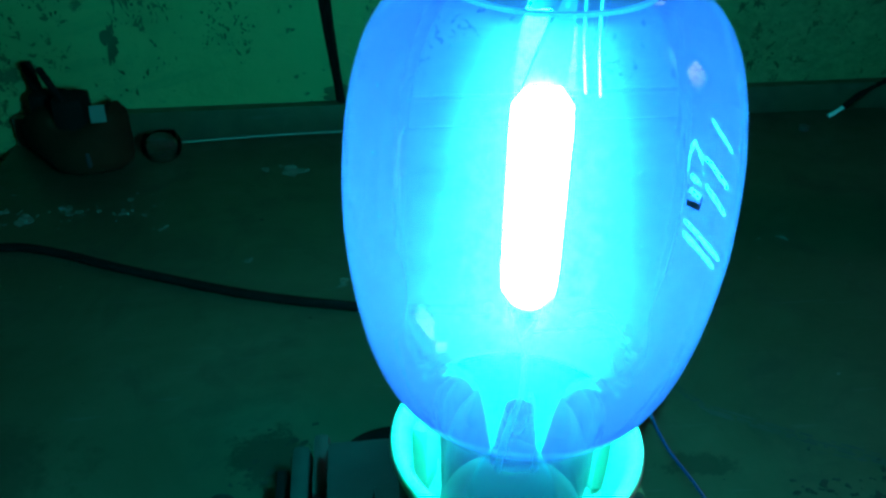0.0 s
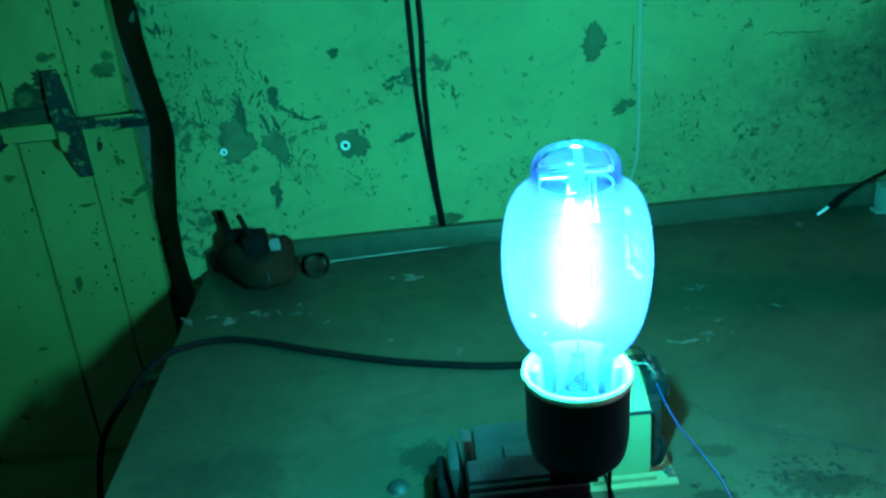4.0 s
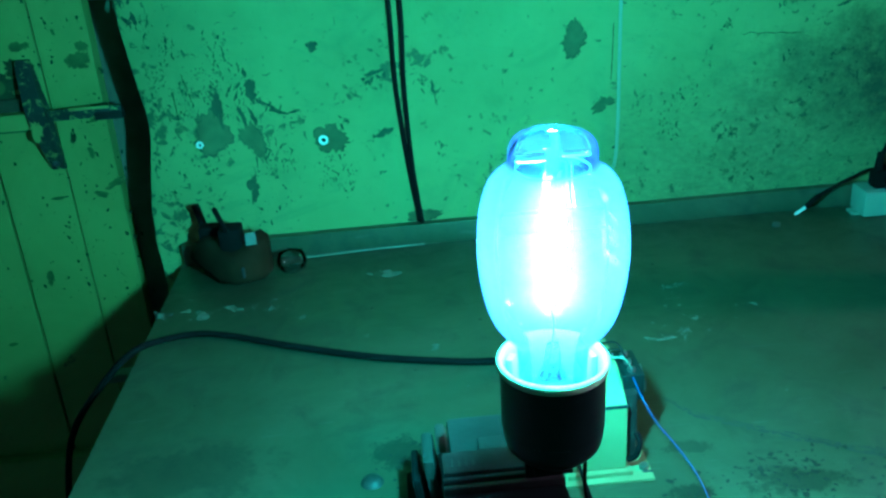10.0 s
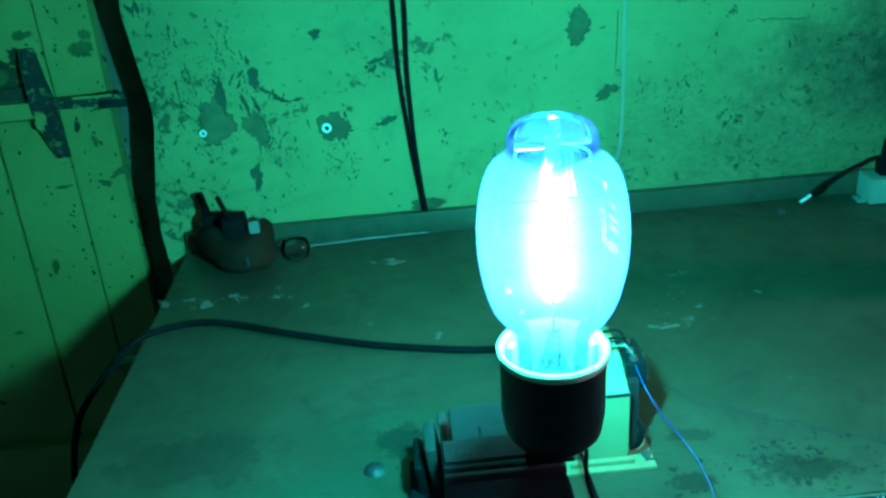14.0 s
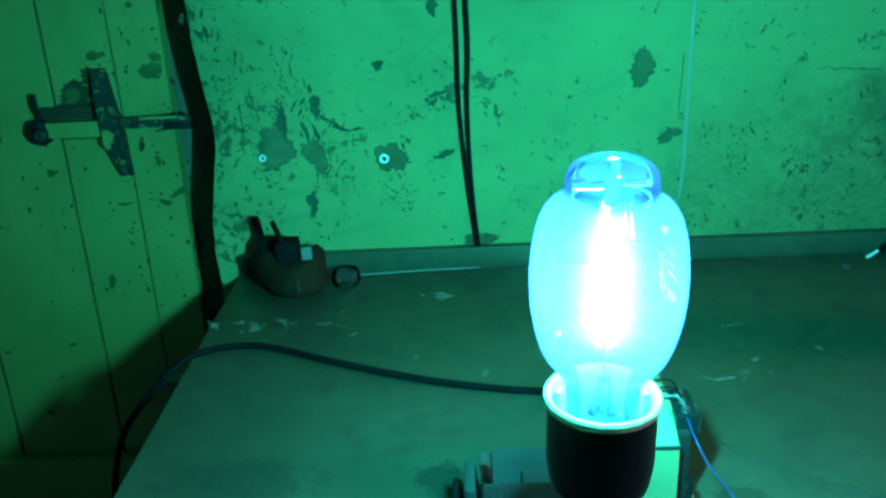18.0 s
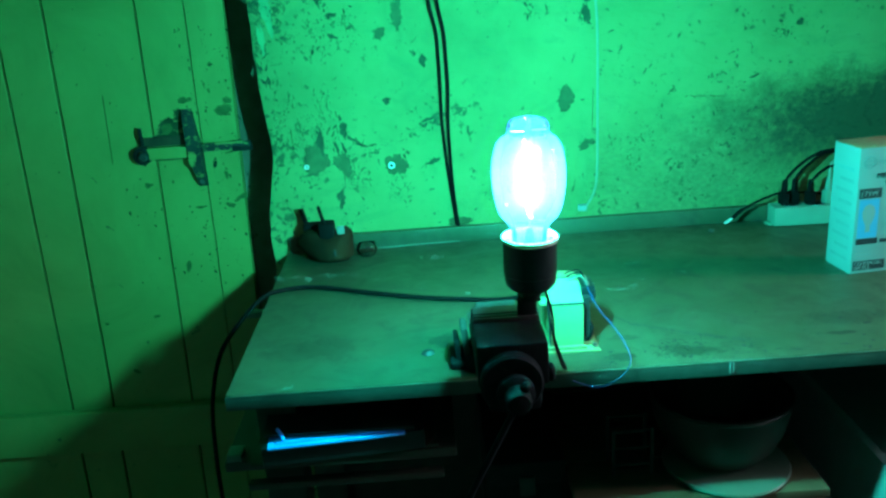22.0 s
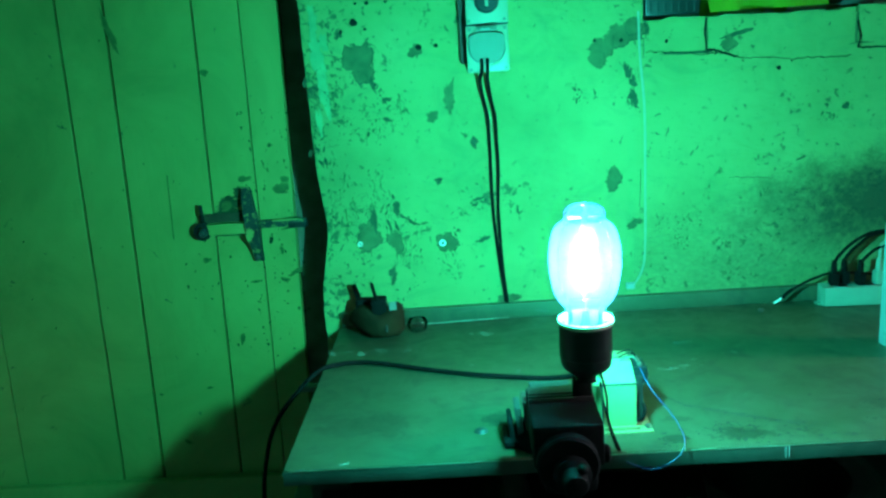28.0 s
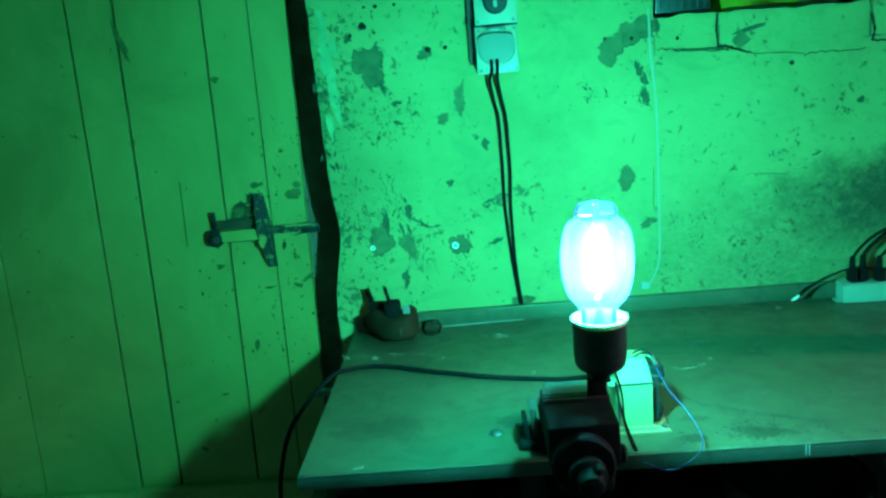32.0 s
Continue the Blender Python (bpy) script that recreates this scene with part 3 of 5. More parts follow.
def specks(name, boxes, material, seed, y=WALL_Y):
    """Many small flakes scattered in given stretches: x0, x1, z0, z1, count, size."""
    rnd = random.Random(seed)
    bm = B()
    for x0, x1, z0, z1, count, size in boxes:
        # flakes keep together in small clusters
        seeds = [(rnd.uniform(x0, x1), rnd.uniform(z0, z1), rnd.uniform(0.003, 0.013)) for k in range(max(1, count // 9))]
        for i in range(int(count * 1.7)):
            s = size * (0.20 + rnd.random() ** 3 * 1.1)
            cx, cz, spread = rnd.choice(seeds)
            px, pz = cx + rnd.gauss(0, spread), cz + rnd.gauss(0, spread)
            if not (x0 - 0.01 < px < x1 + 0.01):
                continue
            blob(bm, px, pz, s * rnd.uniform(0.35, 1.0), s * rnd.uniform(0.6, 2.6), y - 0.0001 - 0.0016 * rnd.random(), rnd.uniform(-0.7, 0.7), 1.25, 13, 0.0002, seed=rnd.random() * 90)
    return tagged(part(name, bm, material, wall, smooth=None), kind="stuff")


specks("paint_flake", [(-0.420, -0.345, 1.18, 1.37, 110, 0.0015), (-0.410, -0.34, 1.07, 1.19, 60, 0.0014), (-0.300, -0.225, 1.25, 1.31, 90, 0.0018), (-0.42, -0.20, 0.90, 1.05, 50, 0.0020),
                       (-0.37, -0.22, 1.05, 1.13, 90, 0.0020), (-0.145, -0.125, 1.218, 1.232, 10, 0.002), (-0.12, -0.10, 1.08, 1.11, 24, 0.0022), (0.185, 0.212, 1.25, 1.345, 60, 0.0017),
                       (0.09, 0.16, 1.24, 1.31, 22, 0.0020), (0.19, 0.36, 0.92, 1.05, 80, 0.0015), (0.25, 0.45, 1.08, 1.18, 34, 0.0018), (0.30, 0.62, 1.12, 1.32, 26, 0.0018),
                       (0.35, 0.95, 0.90, 1.06, 90, 0.0017), (0.42, 0.66, 1.00, 1.10, 50, 0.0016), (-0.425, -0.405, 1.15, 1.5, 40, 0.003), (-0.20, 0.15, 0.90, 1.08, 50, 0.0018), (-0.195, -0.145, 0.935, 0.995, 120, 0.0011), (-0.40, -0.22, 0.92, 1.02, 80, 0.0014), (-0.37, -0.30, 1.08, 1.16, 60, 0.0016), (-0.42, -0.36, 0.98, 1.20, 120, 0.0014)], M_FLAKE_SHADE, 3)


def drilled_hole(x, z, r):
    bm = blob(B(), x, z, r, r * 0.95, WALL_Y - 0.0004, 0.3, 0.3, 18, 0.0012, seed=x * 37)
    return part("drilled_hole", bm, M_CRACK, wall)


for x, z, r in ((-0.326, 1.455, 0.008), (-0.352, 1.440, 0.004), (-0.305, 1.442, 0.003), (-0.205, 1.402, 0.006), (-0.172, 1.402, 0.004), (-0.298, 1.49, 0.004),
                (-0.262, 1.49, 0.003), (0.482, 1.317, 0.0045), (0.268, 1.381, 0.0035), (0.132, 1.391, 0.0035), (0.182, 1.388, 0.004), (-0.320, 1.49, 0.003)):
    drilled_hole(x, z, r)


for i, (x, z, a, b) in enumerate(((-0.404, 1.40, 0.012, 0.050), (-0.398, 1.33, 0.010, 0.040), (-0.406, 1.46, 0.010, 0.030), (-0.385, 1.42, 0.006, 0.018), (-0.41, 1.27, 0.006, 0.03))):
    part("rubbed_patch", blob(B(), x, z, a, b, WALL_Y - 0.0003 - 0.0004 * i, 0.05, 0.6, 56, 0.0003, seed=i + 60), M_PALE, wall, smooth=None)


def wall_plug(x, z, k):
    """A bright metal eye standing out of the plaster."""
    eye = thing("wall_anchor", "bright metal sleeve anchor standing out of the plaster wall", "anchor", "wall anchors", (x, WALL_Y, z))
    part("sleeve", lathe(B(), [(0.0060 * k, 0), (0.0062 * k, 0.004), (0.0078 * k, 0.0045), (0.0078 * k, 0.0065), (0.0042 * k, 0.0068), (0.0040 * k, 0.002), (0, 0.002)], 20, pose(0, 0, 0, 90)), M_BRIGHT, eye)
    part("screw", lathe(B(), [(0, 0.0058), (0.0032 * k, 0.0056), (0.0034 * k, 0.003)], 12, pose(0.0006, 0, -0.0008, 90)), M_CRACK, eye)
    return eye


wall_plug(-0.185, 1.014, 0.85)
wall_plug(-0.352, 1.022, 0.62)


def plank_door():
    """Ledged door of upright boards, shut, recessed behind the wall's end."""
    door = thing("plank_door", "closed plank door in worn yellow-green paint", "door", at=(-0.95, DOOR_Y, 0))
    # joints between boards: x at 1.54 m and at 0.46 m, half gap
    joints = [(-0.4885, -0.5185, 0.0), (-0.566, -0.5875, 0.0013), (-0.6607, -0.6887, 0.0020), (-0.8403, -0.8685, 0.0026), (-0.9384, -0.9624, 0.0024),
              (-1.166, -1.190, 0.0013), (-1.275, -1.300, 0.0012), (-1.42, -1.42, 0.0)]
    for (ta, la, ga), (tb, lb, gb) in zip(joints, joints[1:]):
        bm = box(B(), 0, 1, 0.0, 0.028, 0.03, 2.05)
        for q in bm.verts:
            s = (q.co.z - 0.46) / 1.08
            right, left = la + (ta - la) * s - ga * 1.15, lb + (tb - lb) * s + gb * 1.15
            q.co.x = 0.95 + (right if q.co.x > 0.5 else left)
        bmesh.ops.bevel(bm, geom=bm.edges[:], offset=0.0004, segments=1, affect="EDGES")
        part("board", bm, M_DOOR, door)
    part("backing", box(B(), -1.42 + 0.95, -0.540 + 0.95, 0.0285, 0.04, 0.03, 2.05), M_CRACK, door)
    part("ledge_board", box(B(), -1.42 + 0.95, -0.520 + 0.95, -0.022, 0.0, 0.372, 0.475, 0.003), M_DOOR, door, "painted cross board")
    # grime and lost paint round the bolt
    for i, (x, z, a, b, r) in enumerate(((-0.630, 1.108, 0.030, 0.015, 0.15), (-0.610, 1.122, 0.018, 0.014, 0.1), (-0.650, 1.078, 0.036, 0.010, 0.05), (-0.640, 1.088, 0.030, 0.008, 0.1), (-0.598, 1.156, 0.012, 0.007, 0.3),
                                         (-0.545, 1.172, 0.003, 0.006, 0.3), (-0.520, 1.130, 0.014, 0.014, 0.4), (-0.512, 1.060, 0.016, 0.006, 0.2), (-0.548, 1.052, 0.007, 0.0035, 0.1), (-0.556, 1.020, 0.004, 0.009, -0.3),
                                         (-0.512, 1.150, 0.010, 0.008, -0.3), (-0.535, 0.995, 0.004, 0.010, 0.2), (-0.512, 0.945, 0.020, 0.006, 0.4), (-0.535, 0.930, 0.012, 0.005, -0.3), (-0.600, 0.930, 0.012, 0.003, 0.1),
                                         (-0.700, 0.985, 0.011, 0.006, 0.2), (-0.535, 1.225, 0.006, 0.004, 0.2), (-0.835, 1.475, 0.007, 0.036, 0.25), (-0.655, 1.38, 0.008, 0.007, 0.3), (-0.643, 1.10, 0.010, 0.012, 0.3),
                                         (-0.645, 0.80, 0.006, 0.014, -0.3), (-0.80, 0.56, 0.012, 0.004, -0.5), (-0.515, 1.045, 0.014, 0.005, 0.1), (-0.845, 0.68, 0.005, 0.003, 0), (-0.735, 0.69, 0.007, 0.003, 0.2))):
        part("worn_spot", blob(B(), x + 0.95, z, a * 0.95, b * 0.95, -0.0002 - 0.0003 * (i % 3), r, 0.62, 72, 0.0002, seed=i + 120), M_GRIME if i in (7, 8, 9) else M_DIRT if i < 4 else M_SMUDGE, door, smooth=None)
    bm = B()
    rnd = random.Random(11)
    for x0, x1, z0, z1, count, size in ((-0.60, -0.49, 0.75, 1.30, 260, 0.0016), (-0.75, -0.60, 0.75, 1.05, 90, 0.0014), (-1.2, -0.6, 0.6, 1.5, 60, 0.0012), (-1.2, -0.5, 0.39, 0.47, 0, 0.002)):
        for k in range(count):
            s = size * (0.25 + rnd.random() ** 3 * 1.3)
            blob(bm, 0.95 + rnd.uniform(x0, x1), rnd.uniform(z0, z1), s, s * rnd.uniform(0.4, 2.2), -0.0001 - 0.0008 * rnd.random(), rnd.uniform(-0.5, 0.5), 0.5, 9, 0.0002, seed=rnd.random() * 90)
    tagged(part("paint_fleck", bm, M_GRIME, door, smooth=None), kind="stuff")
    split = box(B(), -0.0006, 0.0006, -0.0006, 0.0002, 0.0, 0.14)
    for q in split.verts:
        q.co.x += 0.95 - 0.7653 + 0.0048 * q.co.z / 0.14 + 0.0005 * math.sin(q.co.z * 60)
        q.co.z += 1.035
    part("hairline_split", split, M_CRACK, door)
    return door


plank_door()
jamb = box(B(), -0.535, EDGE_X + 0.02, DOOR_Y + 0.030, DOOR_Y + 0.10, 0, 2.1, 0.002)
solid("door_jamb", jamb, M_JAMB, "dark bare wooden door jamb", "door frame", kind="structure")
solid("door_jamb", box(B(), -1.50, -1.42, DOOR_Y - 0.06, DOOR_Y + 0.06, 0, 2.1, 0.003), M_JAMB, "dark bare wooden door jamb", "door frame", kind="structure")
solid("lintel", box(B(), -1.5, -0.40, DOOR_Y - 0.06, DOOR_Y + 0.06, 2.1, 2.7, 0.003), M_OLD, "plastered lintel over the door", "wall", kind="structure")
solid("wall_west", box(B(), -2.2, -1.5, WALL_Y, WALL_Y + 0.16, 0, 2.7), M_OLD, "plain pale limewashed wall", "wall", kind="structure")
solid("wall_far_west", box(B(), -2.36, -2.2, -3.0, WALL_Y + 0.16, 0, 2.7), M_OLD, "plain pale limewashed wall", "wall", kind="structure")
solid("wall_south", box(B(), -2.36, 3.0, -3.16, -3.0, 0, 2.7), M_OLD, "plain pale limewashed wall", "wall", kind="structure")
solid("floor", box(B(), -2.36, 3.0, -3.16, 1.0, -0.1, 0.0), M_CONCRETE, "worn grey concrete floor", "floor", kind="structure")
solid("ceiling", box(B(), -2.36, 3.0, -3.16, 1.0, 2.7, 2.8), M_CEIL, "pale limewashed ceiling", "ceiling", kind="structure")
east = B()
box(east, 2.7, 2.86, -3.0, -0.62, 0, 2.7)
box(east, 2.7, 2.86, 0.32, 0.705, 0, 2.7)
box(east, 2.7, 2.86, -0.62, 0.32, 0, 1.32)
box(east, 2.7, 2.86, -0.62, 0.32, 2.28, 2.7)
solid("wall_east", east, M_OLD, "plain pale limewashed wall with a window opening", "wall", kind="structure")

# ---- the bench ----


def workbench():
    bench = thing("workbench", "steel-topped workbench with a folded front edge and upstand", "workbench", at=(0, 0, 0))
    bm = box(B(), -0.408, 1.9, 0.092, 0.690, TOP - 0.022, TOP, 0.003)
    part("steel_top", bm, M_STEEL, bench, "grey steel sheet top, scratched and oily")
    fold = part("front_edge", box(B(), -0.4085, 1.9, 0.0893, 0.0918, TOP - 0.0225, TOP - 0.0025, 0.0008), M_EDGE, bench, "dark folded front edge")
    # pale strip: the edge's wear and its highlight put into the colour
    part("worn_edge", box(B(), -0.4, 1.9, 0.0888, 0.0905, TOP - 0.0024, TOP - 0.0004, 0.0006), M_WORN, bench, "rubbed edge of the steel sheet, its highlight put into the colour")
    part("upstand", box(B(), -0.404, 1.9, 0.6905, 0.7045, TOP - 0.02, TOP + 0.030, 0.002), M_STEEL, bench, "low steel upstand along the wall")
    part("back_rail", box(B(), -0.36, 1.86, 0.60, 0.62, TOP - 0.13, TOP - 0.023), M_WOOD, bench)
    for x, y in ((-0.36, 0.20), (-0.36, 0.62), (1.8, 0.20), (1.8, 0.62)):
        part("leg", box(B(), x - 0.03, x + 0.03, y - 0.03, y + 0.03, 0, TOP - 0.023, 0.004), M_WOOD, bench)
    part("shelf", box(B(), -0.436, -0.10, 0.13, 0.60, 0.706, 0.722, 0.003), M_WOOD, bench, "dark wooden shelf under the top")
    part("shelf_rail", box(B(), -0.41, -0.12, 0.142, 0.16, 0.664, 0.674, 0.002), M_WOOD, bench)
    for x in (0.2785, 0.2830):
        part("edge_mark", box(B(), x, x + 0.0016, 0.0884, 0.0905, TOP - 0.019, TOP - 0.003, 0.0003), M_GREYPL, fold)
    # unseen board added so that the space under the bench stays black
    part("back_panel", box(B(), -0.40, 1.9, 0.625, 0.640, 0.0, TOP - 0.023), M_WOOD, bench, "added dark board that keeps the space under the top black")
    return bench


bench = workbench()

# ---- the lamp ----
TILT_LAMP = pose(0, 0, 0.985, 0, 0.9, 0)


def mercury_lamp():
    lamp = thing("mercury_lamp", "lit clear mercury vapour bulb, glowing cyan, screwed into a lampholder", "light bulb")
    lamp.matrix_world = TILT_LAMP
    # neck, rounded belly, shoulder and domed cap
    prof = [(0.0196, 0.060), (0.0202, 0.080), (0.0208, 0.094), (0.0217, 0.1010), (0.0232, 0.1050), (0.0256, 0.1085), (0.0288, 0.1120), (0.0322, 0.1162), (0.0352, 0.1212), (0.0380, 0.1290), (0.0403, 0.1395),
            (0.0417, 0.1500), (0.0424, 0.1610), (0.0422, 0.1715), (0.0412, 0.1825), (0.0394, 0.1922), (0.0366, 0.2008), (0.0328, 0.2068), (0.0288, 0.2100), (0.0262, 0.2116), (0.0248, 0.2135),
            (0.0244, 0.2165), (0.0242, 0.2205), (0.0232, 0.2245), (0.0202, 0.2285), (0.0150, 0.2310), (0.0080, 0.2322), (0, 0.2325)]
    curve = [(q.x, q.z) for q in smooth_path([(r, 0, z) for r, z in prof], 4)]
    part("glass_envelope", lathe(B(), curve, 96), M_BULB, lamp, "thin clear glass envelope, blue glow put into its colour", 180)
    c = 0.163
    part("arc_tube", lathe(B(), [(0, c - 0.027), (0.004, c - 0.0265), (0.0064, c - 0.023), (0.0067, c - 0.018), (0.0067, c + 0.018), (0.0064, c + 0.023), (0.004, c + 0.0265), (0, c + 0.027)], 32),
         M_ARC, lamp, "glowing quartz arc tube", 60)

    def blade(z0, z1, w0, w1, turn, shift):
        """A flat pinched strap that twists as it leaves the arc tube."""
        bm, rows = B(), []
        for k in range(9):
            f = k / 8
            z, w, a = z0 + (z1 - z0) * f, w0 + (w1 - w0) * f, turn * f
            ca, sa = math.cos(a), math.sin(a)
            rows.append([bm.verts.new((u * ca - v * sa + shift * f, u * sa + v * ca, z)) for u, v in ((-w, -0.0005), (w, -0.0005), (w, 0.0005), (-w, 0.0005))])
        for a, b in zip(rows, rows[1:]):
            for k in range(4):
                bm.faces.new((a[k], a[(k + 1) % 4], b[(k + 1) % 4], b[k]))
        bm.faces.new(rows[0])
        bm.faces.new(rows[-1])
        return bm

    part("upper_seal", blade(c + 0.0272, c + 0.0455, 0.0046, 0.0034, 0.9, 0.0032), M_STEELBAR, lamp, "twisted bright metal strap")
    part("lower_seal", blade(c - 0.0272, c - 0.0455, 0.0040, 0.0012, 1.3, 0.0006), M_STEELBAR, lamp, "tapered bright metal strap")
    part("lead_wire", tube(B(), [(0.0006, 0, c - 0.045), (0.0004, 0.0005, 0.105), (-0.0015, 0.001, 0.092), (-0.003, 0.001, 0.078)], 0.0007, 6), M_STEELBAR, lamp)
    part("lead_wire", tube(B(), [(0.0035, 0.002, 0.104), (0.0045, 0.002, 0.096), (0.0040, 0.001, 0.078)], 0.0008, 6), M_STEELBAR, lamp)
    # the cap's support: two stub rods on a small square plate, and a spring up to the dome
    for x0, x1, y0, y1 in ((-0.0205, -0.0045, -0.004, -0.0015), (0.0045, 0.0205, 0.0005, 0.003)):
        part("support_rod", tube(B(), [(x0, y0, 0.2185), ((x0 + x1) / 2, (y0 + y1) / 2, 0.2178), (x1, y1, 0.2175)], 0.0019, 12), M_STEELBAR, lamp, "bright stub rod")
    part("support_plate", box(B(), -0.0040, 0.0036, -0.0010, 0.0, 0.2065, 0.2225, 0.0003), M_STEELBAR, lamp)
    part("support_ring", lathe(B(), [(0.0196, 0.2108), (0.0206, 0.2108), (0.0206, 0.2116), (0.0196, 0.2116), (0.0196, 0.2108)], 48), M_STEELBAR, lamp)
    part("top_spring", tube(B(), [(0.001, 0, 0.2222), (0.0015, 0, 0.2265), (0.0005, 0.001, 0.2305)], 0.0022, 8), M_STEELBAR, lamp)
    for x, y in ((0.0085, 0.006), (0.0112, 0.004)):
        part("side_wire", tube(B(), [(x, y, 0.2108), (x + 0.0005, y, 0.198), (x + 0.002, y, 0.186)], 0.00035, 6), M_STEELBAR, lamp)
    part("stem", lathe(B(), [(0.013, 0.068), (0.0105, 0.076), (0.0060, 0.086), (0.0046, 0.096), (0.0036, 0.1015), (0, 0.1020)], 24), M_CLEAR, lamp)
    part("screw_base", lathe(B(), [(0.0185, 0.030), (0.0195, 0.036), (0.0185, 0.040), (0.0195, 0.046), (0.0185, 0.050), (0.0195, 0.056), (0.0185, 0.060), (0.0196, 0.064), (0.0202, 0.0655)], 40), M_BRASS, lamp)

    # print on the belly: a small house-shaped mark and slanting rows of type
    def radius(z):
        for (r0, z0), (r1, z1) in zip(curve, curve[1:]):
            if z0 <= z <= z1 and z1 > z0:
                return r0 + (r1 - r0) * (z - z0) / (z1 - z0)
        return 0.042

    def stroke(points, half):
        bm, rows = B(), []
        for k in range(13):
            f = k / 12 * (len(points) - 1)
            i = min(int(f), len(points) - 2)
            a, z = (points[i][j] + (points[i + 1][j] - points[i][j]) * (f - i) for j in (0, 1))
            rows.append([bm.verts.new(((radius(z + h) + 0.0003) * math.cos(a), (radius(z + h) + 0.0003) * math.sin(a), z + h)) for h in (-half, half)])
        for p, q in zip(rows, rows[1:]):
            bm.faces.new((p[0], q[0], q[1], p[1]))
        return bm

    part("printed_mark", stroke([(-1.12, 0.1835), (-1.12, 0.1905), (-1.08, 0.1940), (-1.02, 0.1895), (-1.02, 0.1810), (-1.12, 0.1835)], 0.0006), M_PRINT, lamp, smooth=None)
    for a0, z0, w, drop in ((-1.10, 0.1880, 0.06, 0.002), (-1.10, 0.1855, 0.06, 0.002), (-0.95, 0.1960, 0.16, 0.0075), (-1.00, 0.1900, 0.18, 0.0080), (-1.00, 0.1850, 0.18, 0.0085), (-1.12, 0.1800, 0.30, 0.0130), (-1.12, 0.1775, 0.26, 0.0115)):
        part("printed_line", stroke([(a0, z0), (a0 + w, z0 - drop)], 0.0005), M_PRINT, lamp, smooth=None)
    return lamp


mercury_lamp()


def lampholder():
    h = thing("lampholder", "black lampholder with a white ceramic mouth, gripped in the vise", "lampholder")
    h.matrix_world = TILT_LAMP
    part("ceramic_mouth", lathe(B(), [(0.0206, 0.046), (0.0208, 0.0560), (0.0222, 0.0600), (0.0272, 0.0640), (0.0280, 0.0720), (0.0286, 0.0840), (0.0292, 0.0890), (0.0300, 0.0915), (0.0314, 0.0932), (0.0327, 0.0928), (0.0336, 0.0915), (0.0338, 0.0893),
                                      (0.0332, 0.0874), (0.0318, 0.0868), (0.0310, 0.0860), (0.0300, 0.060), (0.0290, 0.046), (0.0206, 0.046)], 72),
         M_CERAMIC, h, "white ceramic rim and cup")
    part("body", lathe(B(), [(0, 0.0285), (0.0180, 0.0285), (0.0262, 0.0300), (0.0296, 0.0345), (0.0306, 0.0400), (0.0308, 0.0465), (0.0316, 0.0472), (0.0316, 0.0855), (0.0310, 0.0862)], 72), M_BAKELITE, h)
    part("neck", lathe(B(), [(0, 0.0165), (0.0110, 0.0165), (0.0120, 0.0200), (0.0185, 0.0250), (0.0215, 0.0288)], 40), M_BAKELITE, h)
    part("tang", box(B(), -0.0130, 0.0110, 0.0304, 0.0331, -0.045, 0.0165, 0.0006), M_BLACKMETAL, h, "black iron strap gripped by the jaws")
    part("tang_foot", box(B(), -0.0130, 0.0110, -0.010, 0.0331, 0.0132, 0.0167, 0.0006), M_BLACKMETAL, h)
    for a in (0.30, 2.70):
        bm = box(B(), 0.0236, 0.0284, -0.0045, 0.0045, 0.0640, 0.0885, 0.0012)
        bmesh.ops.rotate(bm, verts=bm.verts, matrix=Matrix.Rotation(a, 3, "Z"))
        part("ceramic_lug", bm, M_CERAMIC, h)
    for a in (-2.3, -0.8):
        bm = box(B(), 0.0225, 0.0262, -0.003, 0.003, 0.0625, 0.0720, 0.0008)
        bmesh.ops.rotate(bm, verts=bm.verts, matrix=Matrix.Rotation(a, 3, "Z"))
        part("contact_clip", bm, M_BRASS, h, "brass contact tongue")
    return h


lampholder()


